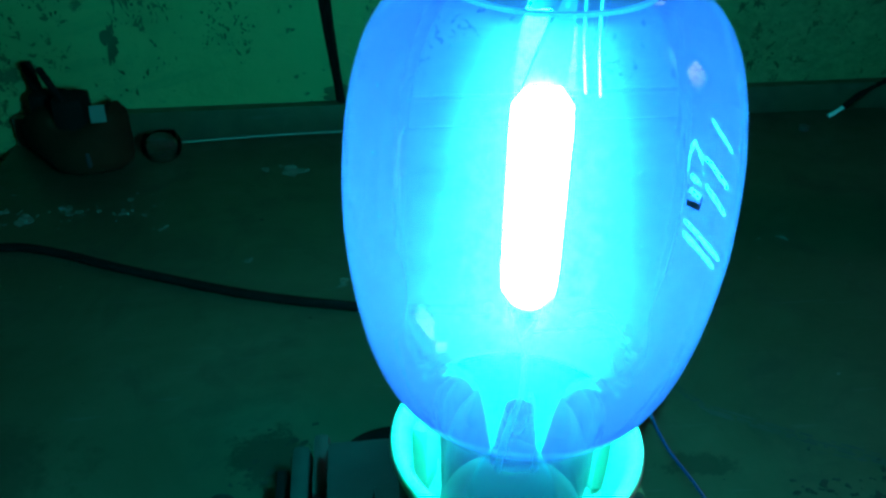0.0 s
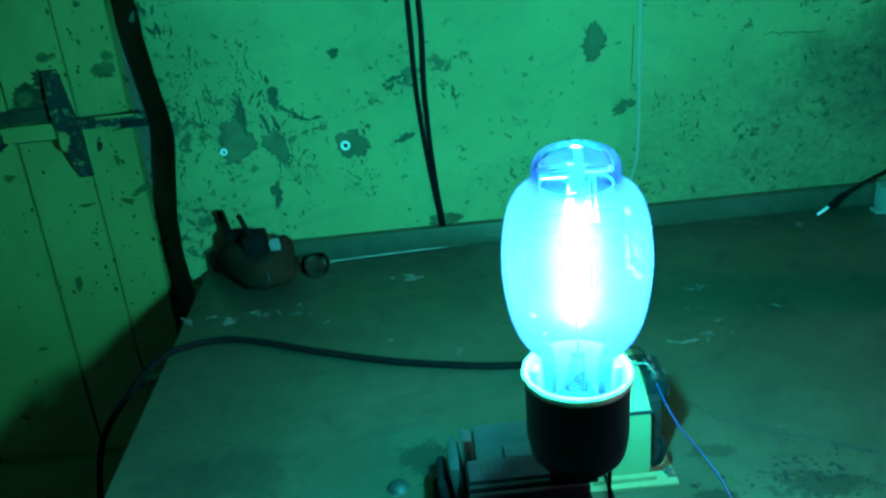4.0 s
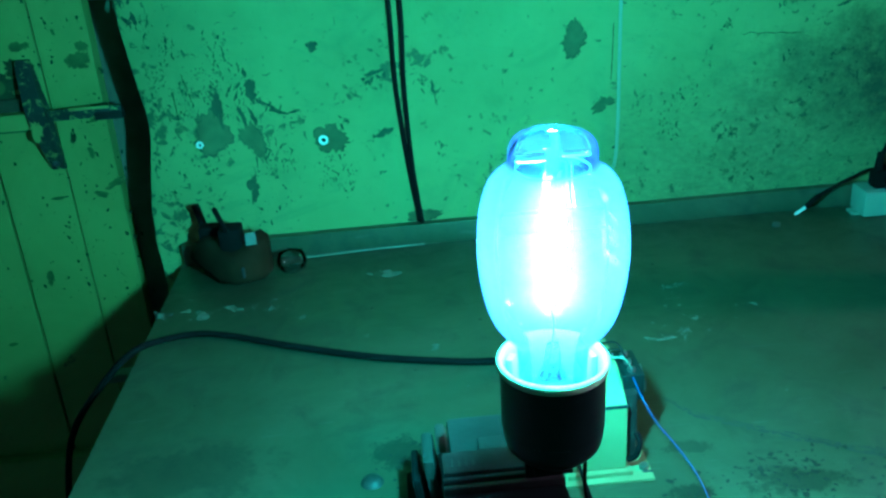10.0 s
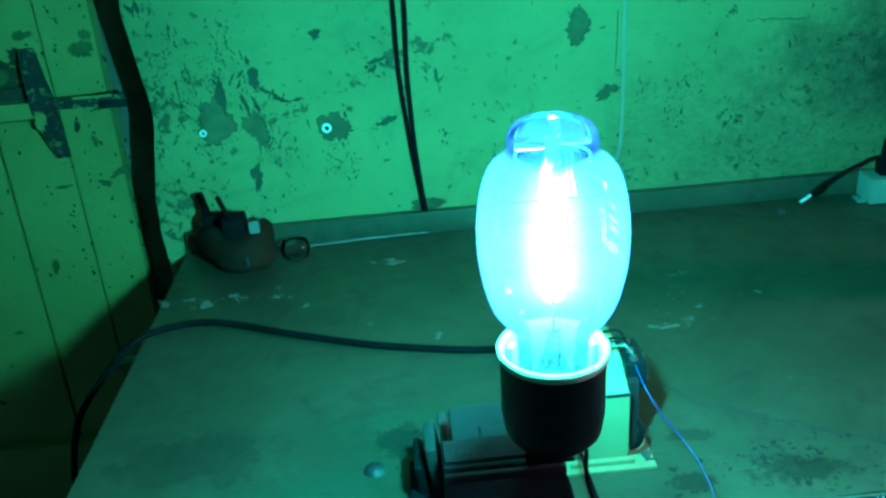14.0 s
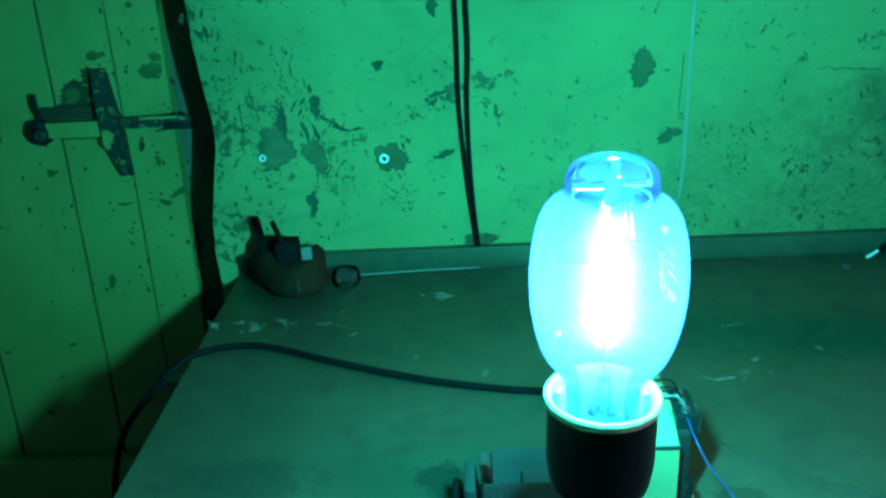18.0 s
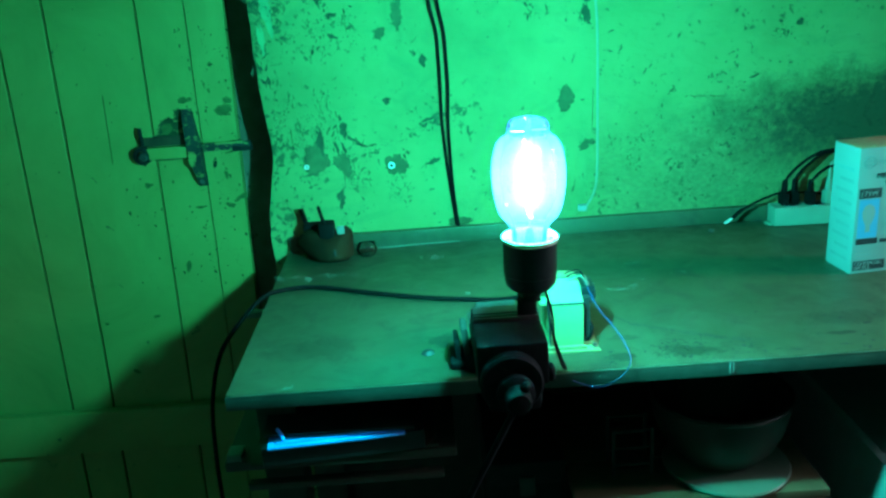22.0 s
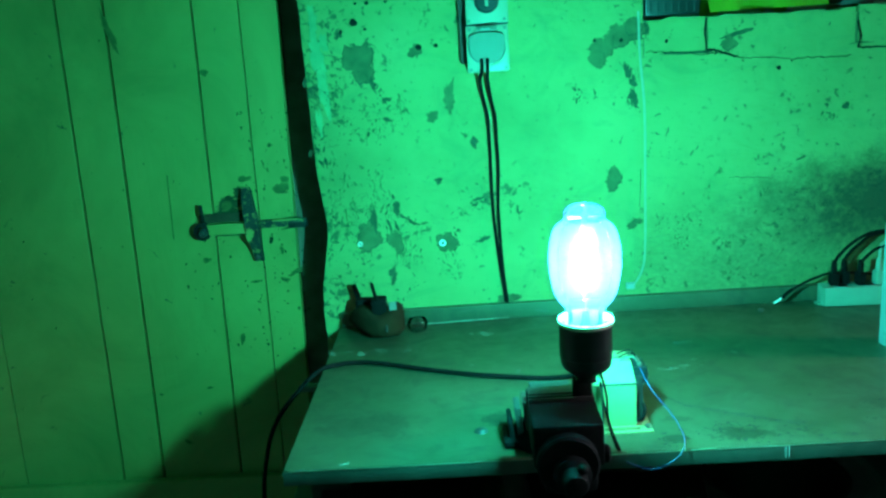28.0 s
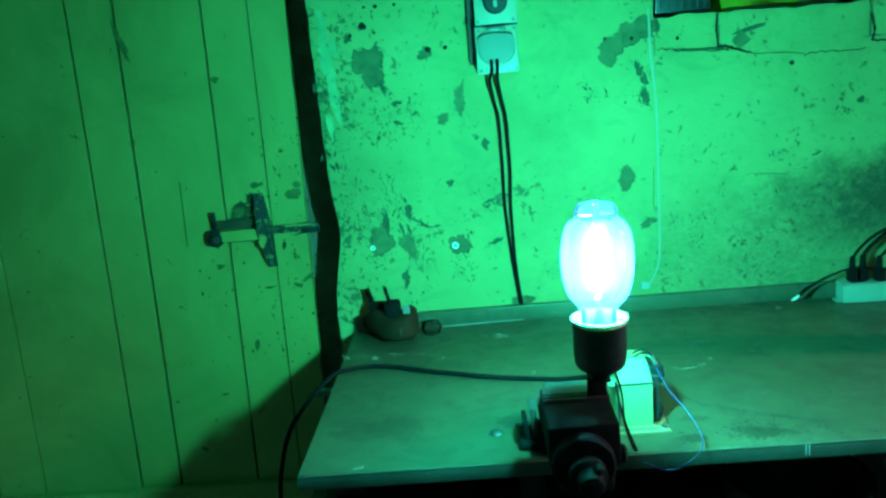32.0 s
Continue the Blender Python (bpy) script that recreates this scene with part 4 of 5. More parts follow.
def bench_vise():
    v = thing("bench_vise", "old oily cast-iron bench vise bolted to the bench", "vise")
    x0, x1, top = -0.0705, 0.0145, 0.9645
    # fixed jaw, its plate scored along the top, and the anvil behind it
    fixed = part("fixed_jaw", box(B(), x0, x1, 0.0375, 0.065, 0.905, top, 0.003), M_VISE, v)
    part("jaw_plate", box(B(), x0 + 0.001, x1 - 0.001, 0.0335, 0.0372, 0.938, top + 0.0008, 0.0008), M_VISERED, fixed, "worn steel jaw plate")
    part("top_plate", box(B(), x0 + 0.002, x1 - 0.002, 0.040, 0.063, top + 0.0002, top + 0.0016, 0.0005), M_VISERED, fixed, "red-brown rubbed top of the jaw")
    for k in range(4):
        part("score_mark", box(B(), x0 + 0.008 + k * 0.005, x0 + 0.0092 + k * 0.005, 0.046, 0.056 - 0.002 * (k % 2), top + 0.0015, top + 0.0019), M_RIB, fixed)
    part("anvil", box(B(), -0.062, -0.006, 0.0655, 0.135, 0.900, 0.944, 0.004), M_ANVIL, v, "rubbed bare iron anvil")
    part("anvil_pad", box(B(), -0.040, -0.010, 0.072, 0.100, 0.9442, 0.949, 0.0015), M_ANVIL, v, "rubbed bare iron block")
    part("swivel_base", lathe(B(), [(0.060, 0.851), (0.060, 0.860), (0.052, 0.867), (0.040, 0.874), (0.034, 0.902)], 40, pose(-0.030, 0.150, 0)), M_VISE, v)
    part("slide", box(B(), -0.046, -0.008, -0.040, 0.120, 0.884, 0.918, 0.004), M_VISE, v)
    # upright ribs of the swivel lock, standing on the bench
    for x, w, z, m in ((-0.0935, 0.0075, 0.8900, M_VISE), (-0.0815, 0.0098, 0.9070, M_RIB), (-0.0688, 0.0088, 0.9150, M_RIB)):
        bm = box(B(), x, x + w, 0.128, 0.170, 0.8525, z, 0.0035)
        for q in bm.verts:
            q.co.x -= 0.10 * (q.co.z - 0.8525) - 0.003
        part("rib", bm, m, v, "worn iron rib")
    part("lock_body", box(B(), -0.100, -0.056, 0.116, 0.176, 0.8515, 0.862, 0.004), M_VISE, v)
    # moving jaw
    moving = part("moving_jaw", box(B(), x0, x1, -0.044, 0.0260, 0.905, top - 0.004, 0.005), M_VISE, v)
    part("jaw_plate", box(B(), x0 + 0.001, x1 - 0.001, 0.0262, 0.0300, 0.938, top, 0.0008), M_VISERED, moving, "worn steel jaw plate")
    shoulder = box(B(), x0 + 0.010, x1 - 0.010, -0.058, -0.030, 0.878, 0.9118, 0.010)
    part("jaw_shoulder", shoulder, M_VISE, moving)
    part("front_barrel", lathe(B(), [(0, 0), (0.030, 0.0), (0.0365, 0.004), (0.0375, 0.012), (0.0375, 0.034), (0.0345, 0.037), (0, 0.037)], 40, pose(-0.031, -0.022, 0.915, 90)), M_VISE, v)
    boss = part("screw_boss", lathe(B(), [(0, 0), (0.021, 0), (0.0225, 0.004), (0.0225, 0.014), (0.017, 0.018), (0, 0.019)], 32, pose(-0.028, -0.0560, 0.908, 90)), M_VISE, v)
    part("screw_head", lathe(B(), [(0, 0.03), (0.0145, 0.03), (0.0155, 0.034), (0.0155, 0.055), (0.0128, 0.060), (0.0060, 0.0615), (0, 0.0616)], 32, pose(-0.027, -0.0340, 0.908, 90)), M_VISE, boss)
    a, b = Vector((-0.018, -0.085, 0.926)), Vector((-0.140, -0.085, 0.687))
    bar = part("handle", tube(B(), [a, b], 0.0042, 12, smooth=False), M_VISE, v, "oily steel tommy bar")
    for p in (a, b):
        bm = B()
        bmesh.ops.create_uvsphere(bm, u_segments=16, v_segments=10, radius=0.0065)
        bmesh.ops.translate(bm, vec=p, verts=bm.verts)
        part("handle_knob", bm, M_VISE, bar)
    # a clamped bracket foot at the jaw's free side
    part("side_lug", lathe(B(), [(0, 0), (0.0105, 0.0), (0.0115, 0.002), (0.0115, 0.008), (0.008, 0.011), (0, 0.0115)], 24, pose(0.0125, -0.024, 0.912, 0, 90)), M_VISE, v)
    return v


bench_vise()


def ballast():
    b = thing("ballast", "cream-painted lamp ballast with wire terminals, on the bench", "ballast")
    x0, x1, y0, y1 = 0.044, 0.0925, 0.157, 0.246
    bm = B()
    prof = [(y0, 0.856), (y0, 0.922), (y0 + 0.034, 0.938), (y0 + 0.045, 0.941), (y1 - 0.006, 0.941), (y1, 0.936), (y1, 0.856)]
    a = [bm.verts.new((x0, y, z)) for y, z in prof]
    c = [bm.verts.new((x1, y, z)) for y, z in prof]
    for i in range(len(prof)):
        j = (i + 1) % len(prof)
        bm.faces.new((a[i], a[j], c[j], c[i]))
    bm.faces.new(a)
    bm.faces.new(c)
    bmesh.ops.bevel(bm, geom=bm.edges[:], offset=0.0016, segments=2, affect="EDGES")
    part("case", bm, M_BALLAST, b, "cream painted steel case")
    part("base_plate", box(B(), x0 - 0.022, x1 + 0.022, y0 - 0.012, y1 + 0.01, TOP, TOP + 0.003, 0.001), M_BALLAST, b)
    part("front_flange", box(B(), x0 - 0.004, x1 + 0.004, y0 - 0.006, y0 - 0.0005, TOP + 0.003, TOP + 0.008, 0.001), M_BALLAST, b)
    part("seam", box(B(), x0 - 0.0006, x1 + 0.0006, y0 - 0.0008, y0 + 0.002, 0.9205, 0.9225), M_INK, b)
    part("core", box(B(), x1 + 0.0005, x1 + 0.012, y0 + 0.012, y1 - 0.012, TOP + 0.006, 0.925, 0.002), M_BLACKMETAL, b, "dark laminated core")
    block = part("terminal_block", box(B(), x1 + 0.0005, x1 + 0.020, y0 + 0.020, y0 + 0.062, 0.912, 0.938, 0.002), M_BAKELITE, b)
    for k in range(3):
        part("terminal_screw", lathe(B(), [(0, 0), (0.0035, 0), (0.0035, 0.003), (0.002, 0.004), (0, 0.004)], 14, pose(x1 + 0.010, y0 + 0.028 + k * 0.013, 0.938)), M_STEELBAR, block)
    for k in range(3):
        y = y0 + 0.028 + k * 0.013
        part("terminal_wire", tube(B(), [(x1 + 0.010, y, 0.9415), (x1 + 0.004, y + 0.004, 0.949), (x1 - 0.006, y + 0.008, 0.9475), (x1 - 0.016, y + 0.010, 0.9425)], 0.0010, 6), M_RUBBER if k else M_LIDPL, b)
        part("terminal_tag", box(B(), x1 + 0.0195, x1 + 0.0225, y - 0.004, y + 0.003, 0.918 + 0.006 * (k % 2), 0.930 + 0.004 * (k % 2), 0.0006), M_STEELBAR, block, "bright metal tag")
    part("strap_line", box(B(), x0 - 0.0005, x1 + 0.0005, y0 + 0.052, y0 + 0.054, 0.9405, 0.9418), M_INK, b)
    part("strap_line", box(B(), x0 - 0.0007, x0 + 0.0012, y0 - 0.0007, y0 + 0.0012, TOP + 0.008, 0.9205), M_INK, b)
    part("corner_ear", box(B(), x0 - 0.012, x0 - 0.0005, y0 + 0.006, y0 + 0.030, 0.9180, 0.9225, 0.001), M_BALLAST, b)
    part("cable_clamp", tube(B(), [(x1 + 0.002, y0 + 0.004, TOP + 0.012), (x1 + 0.009, y0 + 0.002, TOP + 0.018), (x1 + 0.012, y0 + 0.004, TOP + 0.030), (x1 + 0.011, y0 + 0.010, TOP + 0.036)], 0.0026, 8), M_RUBBER, b, "black cable end in a clamp")
    part("slot", box(B(), x1 + 0.014, x1 + 0.0224, y0 - 0.004, y0 - 0.0015, TOP + 0.0022, TOP + 0.0034), M_INK, b)
    part("bolt", lathe(B(), [(0, 0), (0.004, 0), (0.004, 0.004), (0, 0.005)], 12, pose(x1 + 0.016, y0 + 0.002, TOP + 0.003)), M_STEELBAR, b)
    return b


ballast()
solid("blue_wire", tube(B(), [(0.1020, 0.178, 0.936), (0.1035, 0.152, 0.931), (0.112, 0.140, 0.915), (0.126, 0.128, 0.898), (0.1365, 0.110, 0.884), (0.1425, 0.090, 0.868), (0.1385, 0.079, 0.857),
                              (0.126, 0.073, 0.846), (0.1136, 0.071, 0.840), (0.096, 0.071, 0.8335), (0.080, 0.075, 0.836), (0.062, 0.078, 0.843)], 0.0009, 8), M_BLUEWIRE,
      "thin blue wire looping from the ballast over the bench edge", "wire")
solid("black_wire", tube(B(), [(0.012, 0.014, 1.012), (0.021, 0.026, 0.997), (0.034, 0.06, 0.95), (0.040, 0.085, 0.90), (0.050, 0.09, 0.862), (0.056, 0.095, 0.853), (0.050, 0.10, 0.870), (0.042, 0.12, 0.90), (0.040, 0.15, 0.93)], 0.0016, 8), M_RUBBER,
      "thin black wire between lampholder and ballast", "wire")
solid("mains_cable", tube(B(), [(0.040, 0.290, 0.90), (0.034, 0.330, 0.868), (-0.010, 0.354, 0.8545), (-0.052, 0.362, 0.8545), (-0.136, 0.387, 0.8545), (-0.234, 0.430, 0.8545), (-0.300, 0.463, 0.8545), (-0.345, 0.476, 0.8545),
                                (-0.385, 0.465, 0.856), (-0.413, 0.446, 0.8545), (-0.448, 0.436, 0.826), (-0.498, 0.436, 0.765), (-0.526, 0.44, 0.69), (-0.54, 0.44, 0.6), (-0.545, 0.44, 0.45),
                                (-0.54, 0.45, 0.2), (-0.52, 0.46, 0.02)], 0.0041, 10), M_RUBBER, "thick black mains cable lying across the bench and over its end", "cable")


def lamp_carton():
    """The bulb's printed carton standing on the bench."""
    c = thing("lamp_carton", "white printed bulb carton standing on the bench", "carton", at=(0.576, 0.365, TOP))
    c.rotation_euler = (0, 0, radians(6))
    w, d, h = 0.088, 0.072, 0.213
    part("box", box(B(), 0, w, 0, d, 0, h, 0.0015), M_CARD, c)
    part("top_flap", box(B(), 0.001, w - 0.001, 0.001, d - 0.001, h, h + 0.0008, 0.0003), M_BROWNCARD, c)

    def print_at(name, x0, x1, z0, z1, material, y=-0.0004):
        return part(name, box(B(), x0, x1, y, 0.0006, z0, z1), material, c, smooth=None)

    picture = print_at("picture_panel", 0.006, 0.041, 0.062, 0.128, M_INKB)
    print_at("watt_band", 0.004, 0.043, 0.130, 0.146, M_INK)
    print_at("text_bar", 0.005, 0.043, 0.051, 0.061, M_INK)
    print_at("text_bar", 0.004, 0.060, 0.006, 0.022, M_INK)
    for k in range(3):
        print_at("text_bar", 0.004, 0.034 - 0.008 * (k == 0), 0.026 + k * 0.006, 0.0285 + k * 0.006, M_INKG)
    for k in range(7):
        print_at("text_bar", 0.048, 0.084 - 0.006 * (k % 3), 0.066 + k * 0.0055, 0.0685 + k * 0.0055, M_INKG)
    print_at("text_bar", 0.047, 0.086, 0.052, 0.058, M_INK)
    bm = lathe(B(), [(0.0085, 0.0), (0.0105, 0.0), (0.0105, 0.0010), (0.0085, 0.0010), (0.0085, 0.0)], 32, pose(0.018, 0.0001, 0.190, 90))
    part("round_mark", bm, M_INKG, c, smooth=None)
    print_at("text_bar", 0.012, 0.024, 0.184, 0.187, M_INKG)
    print_at("text_bar", 0.012, 0.024, 0.190, 0.194, M_INKG)
    print_at("text_bar", 0.034, 0.060, 0.187, 0.193, M_INKG)
    # bulb drawing
    bm = lathe(B(), [(0, -0.024), (0.004, -0.024), (0.0045, -0.012), (0.010, 0.0), (0.0115, 0.010), (0.008, 0.020), (0, 0.024)], 24)
    bmesh.ops.scale(bm, vec=(1, 0.03, 1), verts=bm.verts)
    bmesh.ops.translate(bm, vec=(0.0235, -0.0006, 0.096), verts=bm.verts)
    part("bulb_drawing", bm, M_CARD, picture)
    for text, size, x, z, m in (("175W", 0.0125, 0.0055, 0.1335, M_CARD), ("MERCURY", 0.0125, 0.031, 0.163, M_INK), ("VAPOR", 0.0125, 0.045, 0.149, M_INK), ("COMMERCIAL", 0.0078, 0.0055, 0.0145, M_CARD), ("SERVICE", 0.0078, 0.0055, 0.0075, M_CARD)):
        cu = bpy.data.curves.new("lettering", "FONT")
        cu.body, cu.size, cu.extrude = text, size, 0.0003
        tmp = new("lettering", cu)
        me = bpy.data.meshes.new_from_object(tmp.evaluated_get(bpy.context.evaluated_depsgraph_get()))
        bpy.data.objects.remove(tmp)
        me.materials.clear()
        me.materials.append(m)
        ob = new("lettering", me)
        ob.parent = c
        ob.matrix_local = pose(x, -0.0010, z, 90)
    # side panel rows
    for k in range(9):
        zz = 0.02 + k * 0.019
        part("text_bar", box(B(), -0.0004, 0.0006, 0.012, 0.060 - 0.01 * (k % 2), zz, zz + 0.006), M_INKG if k == 8 else M_CARDDIM, c, smooth=None)
    return c


M_CARDDIM = plain("pale_print", (0.215, 0.245, 0.25), 0.6, 0, 0.1, 40)
lamp_carton()


def power_strip():
    s = thing("power_strip", "white plastic power strip with plugs, on the bench", "power strip", at=(0.560, 0.638, TOP))
    s.rotation_euler = (0, 0, radians(-3))
    part("housing", box(B(), 0, 0.28, 0, 0.044, 0.001, 0.038, 0.003), M_WHITEPL, s)
    part("foot_tab", box(B(), -0.010, 0.004, 0.012, 0.032, 0.0, 0.004, 0.001), M_WHITEPL, s)
    for k in range(5):
        part("outlet", lathe(B(), [(0, 0.0), (0.0155, 0.0), (0.0165, 0.0012), (0.0165, 0.0)], 24, pose(0.035 + k * 0.05, 0.022, 0.038)), M_GREYPL, s)
    return s


power_strip()


def plug(x, y, lean, loop, material, label):
    p = thing("plug", label, "plug", at=(x, y, TOP + 0.039))
    body = box(B(), -0.008, 0.008, -0.011, 0.011, 0.0, 0.026, 0.004)
    shell = part("body", body, material, p)
    part("collar", lathe(B(), [(0.0065, 0.025), (0.0055, 0.038), (0.0045, 0.050), (0, 0.051)], 16), material, shell)
    part("flex", tube(B(), [(0, 0, 0.045)] + loop, 0.0029, 8), material, p)
    return p


plug(0.583, 0.656, 0, [(0.010, 0, 0.062), (0.035, 0, 0.085), (0.075, 0.01, 0.100), (0.13, 0.02, 0.100), (0.20, 0.03, 0.09)], M_RUBBER, "black plug in the power strip with a looping flex")
plug(0.606, 0.664, 0, [(0.006, 0, 0.058), (0.026, 0, 0.078), (0.060, 0.01, 0.094), (0.12, 0.015, 0.096), (0.18, 0.02, 0.08)], M_RUBBER, "black plug in the power strip with a looping flex")
plug(0.632, 0.650, 0, [(0.004, 0, 0.050), (0.016, 0, 0.062), (0.040, 0.005, 0.073), (0.09, 0.01, 0.078), (0.15, 0.02, 0.07)], M_RUBBER, "black plug in the power strip with a looping flex")
plug(0.668, 0.652, 0, [(0.001, 0, 0.055), (0.004, 0.004, 0.075), (0.02, 0.008, 0.082), (0.06, 0.01, 0.07)], M_WHITEPL, "white plug adaptor in the power strip")
solid("loose_lead", tube(B(), [(0.478, 0.645, 0.872), (0.495, 0.648, 0.885), (0.525, 0.652, 0.899), (0.552, 0.66, 0.906), (0.585, 0.672, 0.909), (0.66, 0.685, 0.90), (0.75, 0.68, 0.88), (0.9, 0.66, 0.856)],
      [0.0036] * 12 + [0.0024], 8), M_RUBBER, "black lead with a bare metal end lying by the wall", "cable")
solid("metal_lead_tip", tube(B(), [(0.462, 0.6425, 0.8635), (0.469, 0.6435, 0.867), (0.4775, 0.645, 0.8718)], 0.0024, 8, smooth=False), M_BRIGHT, "bright metal end of a lead", "cable end")
solid("small_nut", lathe(B(), [(0.003, 0), (0.006, 0), (0.006, 0.004), (0.003, 0.004), (0.003, 0)], 6, pose(0.436, 0.640, TOP)), M_STEELBAR, "small bright nut on the bench", "nut")


def tool_pouch():
    """Rust-brown pouch with black-handled tools."""
    p = thing("tool_pouch", "rust-brown leather pouch holding black-handled tools, by the wall", "tool pouch", at=(-0.315, 0.63, TOP))
    # soft folded pouch: x, front depth, lower edge, upper edge of each section
    secs = [(-0.068, 0.004, 0.026, 0.034), (-0.056, 0.014, 0.012, 0.050), (-0.040, 0.024, 0.004, 0.060), (-0.020, 0.034, 0.0, 0.058), (0.0, 0.039, 0.0, 0.050), (0.020, 0.037, 0.0, 0.060),
            (0.034, 0.030, 0.001, 0.066), (0.043, 0.018, 0.006, 0.060), (0.046, 0.006, 0.014, 0.050)]
    bm, rings = B(), []
    for x, d, lo, hi in secs:
        ring = []
        for k in range(20):
            u = 2 * math.pi * k / 20
            cy, cz = math.cos(u), math.sin(u)
            sy, sz = math.copysign(abs(cy) ** 0.7, cy), math.copysign(abs(cz) ** 0.8, cz)
            w = 0.003 * noise.noise((x * 60, sy * 2.0, sz * 2.0))
            ring.append(bm.verts.new((x + w, -d * sy * 0.95 + w + max(0.0, -x - 0.015) * 0.6, max(0.0, (lo + hi) / 2 + (hi - lo) / 2 * sz + w * (lo > 0)))))
        rings.append(ring)
    for r, s in zip(rings, rings[1:]):
        for k in range(20):
            bm.faces.new((r[k], r[(k + 1) % 20], s[(k + 1) % 20], s[k]))
    bm.faces.new(rings[0])
    bm.faces.new(rings[-1])
    bag = part("pouch", bm, M_LEATHER, p, "", 50)
    part("tool_head", box(B(), -0.016, 0.014, -0.020, 0.012, 0.046, 0.080, 0.006), M_RUBBER, p)
    part("tool_neck", box(B(), -0.052, -0.016, 0.020, 0.044, 0.040, 0.070, 0.008), M_RUBBER, p)
    part("tool_pin", tube(B(), [(-0.003, -0.014, 0.072), (-0.006, -0.027, 0.096), (-0.0085, -0.039, 0.1180)], 0.0034, 10), M_RUBBER, p, "black handle")
    part("tool_pin", tube(B(), [(-0.042, 0.036, 0.052), (-0.050, 0.048, 0.072), (-0.057, 0.058, 0.0905)], [0.0068] * 6 + [0.0054] * 15, 10), M_RUBBER, p, "black handle")
    tag = box(B(), -0.006, 0.008, -0.0008, 0.0008, -0.008, 0.008, 0.0004)
    bmesh.ops.transform(tag, matrix=pose(0.026, -0.022, 0.066, -24, 0, 8), verts=tag.verts)
    part("tag", tag, M_TAG, bag, "pale sticker")
    part("slit", box(B(), 0.012, 0.015, -0.0385, -0.030, 0.018, 0.032, 0.0006), M_INK, bag)
    return p


tool_pouch()


def small_jar():
    j = thing("glass_jar", "small round clear glass jar beside the pouch", "jar", at=(-0.245, 0.645, TOP))
    part("cup", lathe(B(), [(0, 0.0005), (0.013, 0.0), (0.0165, 0.002), (0.0198, 0.008), (0.0208, 0.014), (0.0195, 0.020), (0.0168, 0.0235), (0.0160, 0.0232), (0.0187, 0.0197), (0.0200, 0.014), (0.0190, 0.0083), (0.0160, 0.0028), (0, 0.0025)], 36), M_JAR, j)
    part("rim", lathe(B(), [(0.0160, 0.0236), (0.0170, 0.0238), (0.0172, 0.0248), (0.0162, 0.0250), (0.0160, 0.0236)], 36), M_JAR, j)
    return j


small_jar()
solid("thin_rod", tube(B(), [(-0.236, 0.672, 0.853), (-0.15, 0.679, 0.853), (-0.06, 0.682, 0.853)], 0.0009, 8, smooth=False), M_WHITEPL, "thin pale rod lying along the upstand", "rod")


# dried paint and swarf on the steel top: x, y, half sizes, turn
for i, (x, y, a, b, r) in enumerate([(-0.348, 0.532, 0.010, 0.016, 0.2), (-0.318, 0.545, 0.010, 0.005, -0.5), (-0.302, 0.538, 0.008, 0.004, -0.4), (-0.400, 0.540, 0.009, 0.010, 0.3),
                                     (-0.262, 0.532, 0.007, 0.004, 0.2), (-0.222, 0.50, 0.005, 0.004, 0.0), (-0.11, 0.60, 0.022, 0.012, 0.1), (0.318, 0.431, 0.004, 0.004, 0),
                                     (0.235, 0.49, 0.007, 0.004, 0), (0.252, 0.495, 0.006, 0.003, 0.4), (0.24, 0.41, 0.005, 0.003, 0), (0.195, 0.372, 0.020, 0.003, 0.1), (0.222, 0.385, 0.007, 0.004, 0.9),
                                     (-0.323, 0.101, 0.008, 0.004, 0.1), (-0.14, 0.44, 0.004, 0.003, 0), (-0.375, 0.545, 0.006, 0.003, 0.5), (-0.06, 0.40, 0.003, 0.012, -0.6)]):
    rnd = random.Random(i)
    for k in range(7):
        u, v = x + rnd.uniform(-1.3, 1.3) * a * (k > 0), y + rnd.uniform(-1.3, 1.3) * b * (k > 0)
        f = (0.6, 0.34, 0.26, 0.2, 0.15, 0.12, 0.10)[k]
        part("paint_splash", blob(B(), u, v, a * f, b * f, TOP + 0.0002 + k * 0.0003, r + k, 0.95, 20, 0.0004, "z", i * 5 + k + 40), M_SPLASH, bench, smooth=None)


def crumbs(name, boxes, material, seed):
    """Oily swarf and dirt scattered over the steel: x0, x1, y0, y1, count, size."""
    rnd = random.Random(seed)
    bm = B()
    for x0, x1, y0, y1, count, size in boxes:
        for k in range(count):
            s = size * (0.25 + rnd.random() ** 3 * 1.6)
            px, py = (x0 + x1) / 2 + rnd.gauss(0, 0.3) * (x1 - x0), (y0 + y1) / 2 + rnd.gauss(0, 0.3) * (y1 - y0)
            blob(bm, px, max(0.098, py), s, s * rnd.uniform(0.4, 1.1), TOP + 0.0001 + 0.0006 * rnd.random(), rnd.uniform(-0.6, 0.6), 0.95, 11, 0.0002, "z", rnd.random() * 90)
    return tagged(part(name, bm, material, bench, smooth=None), kind="stuff")


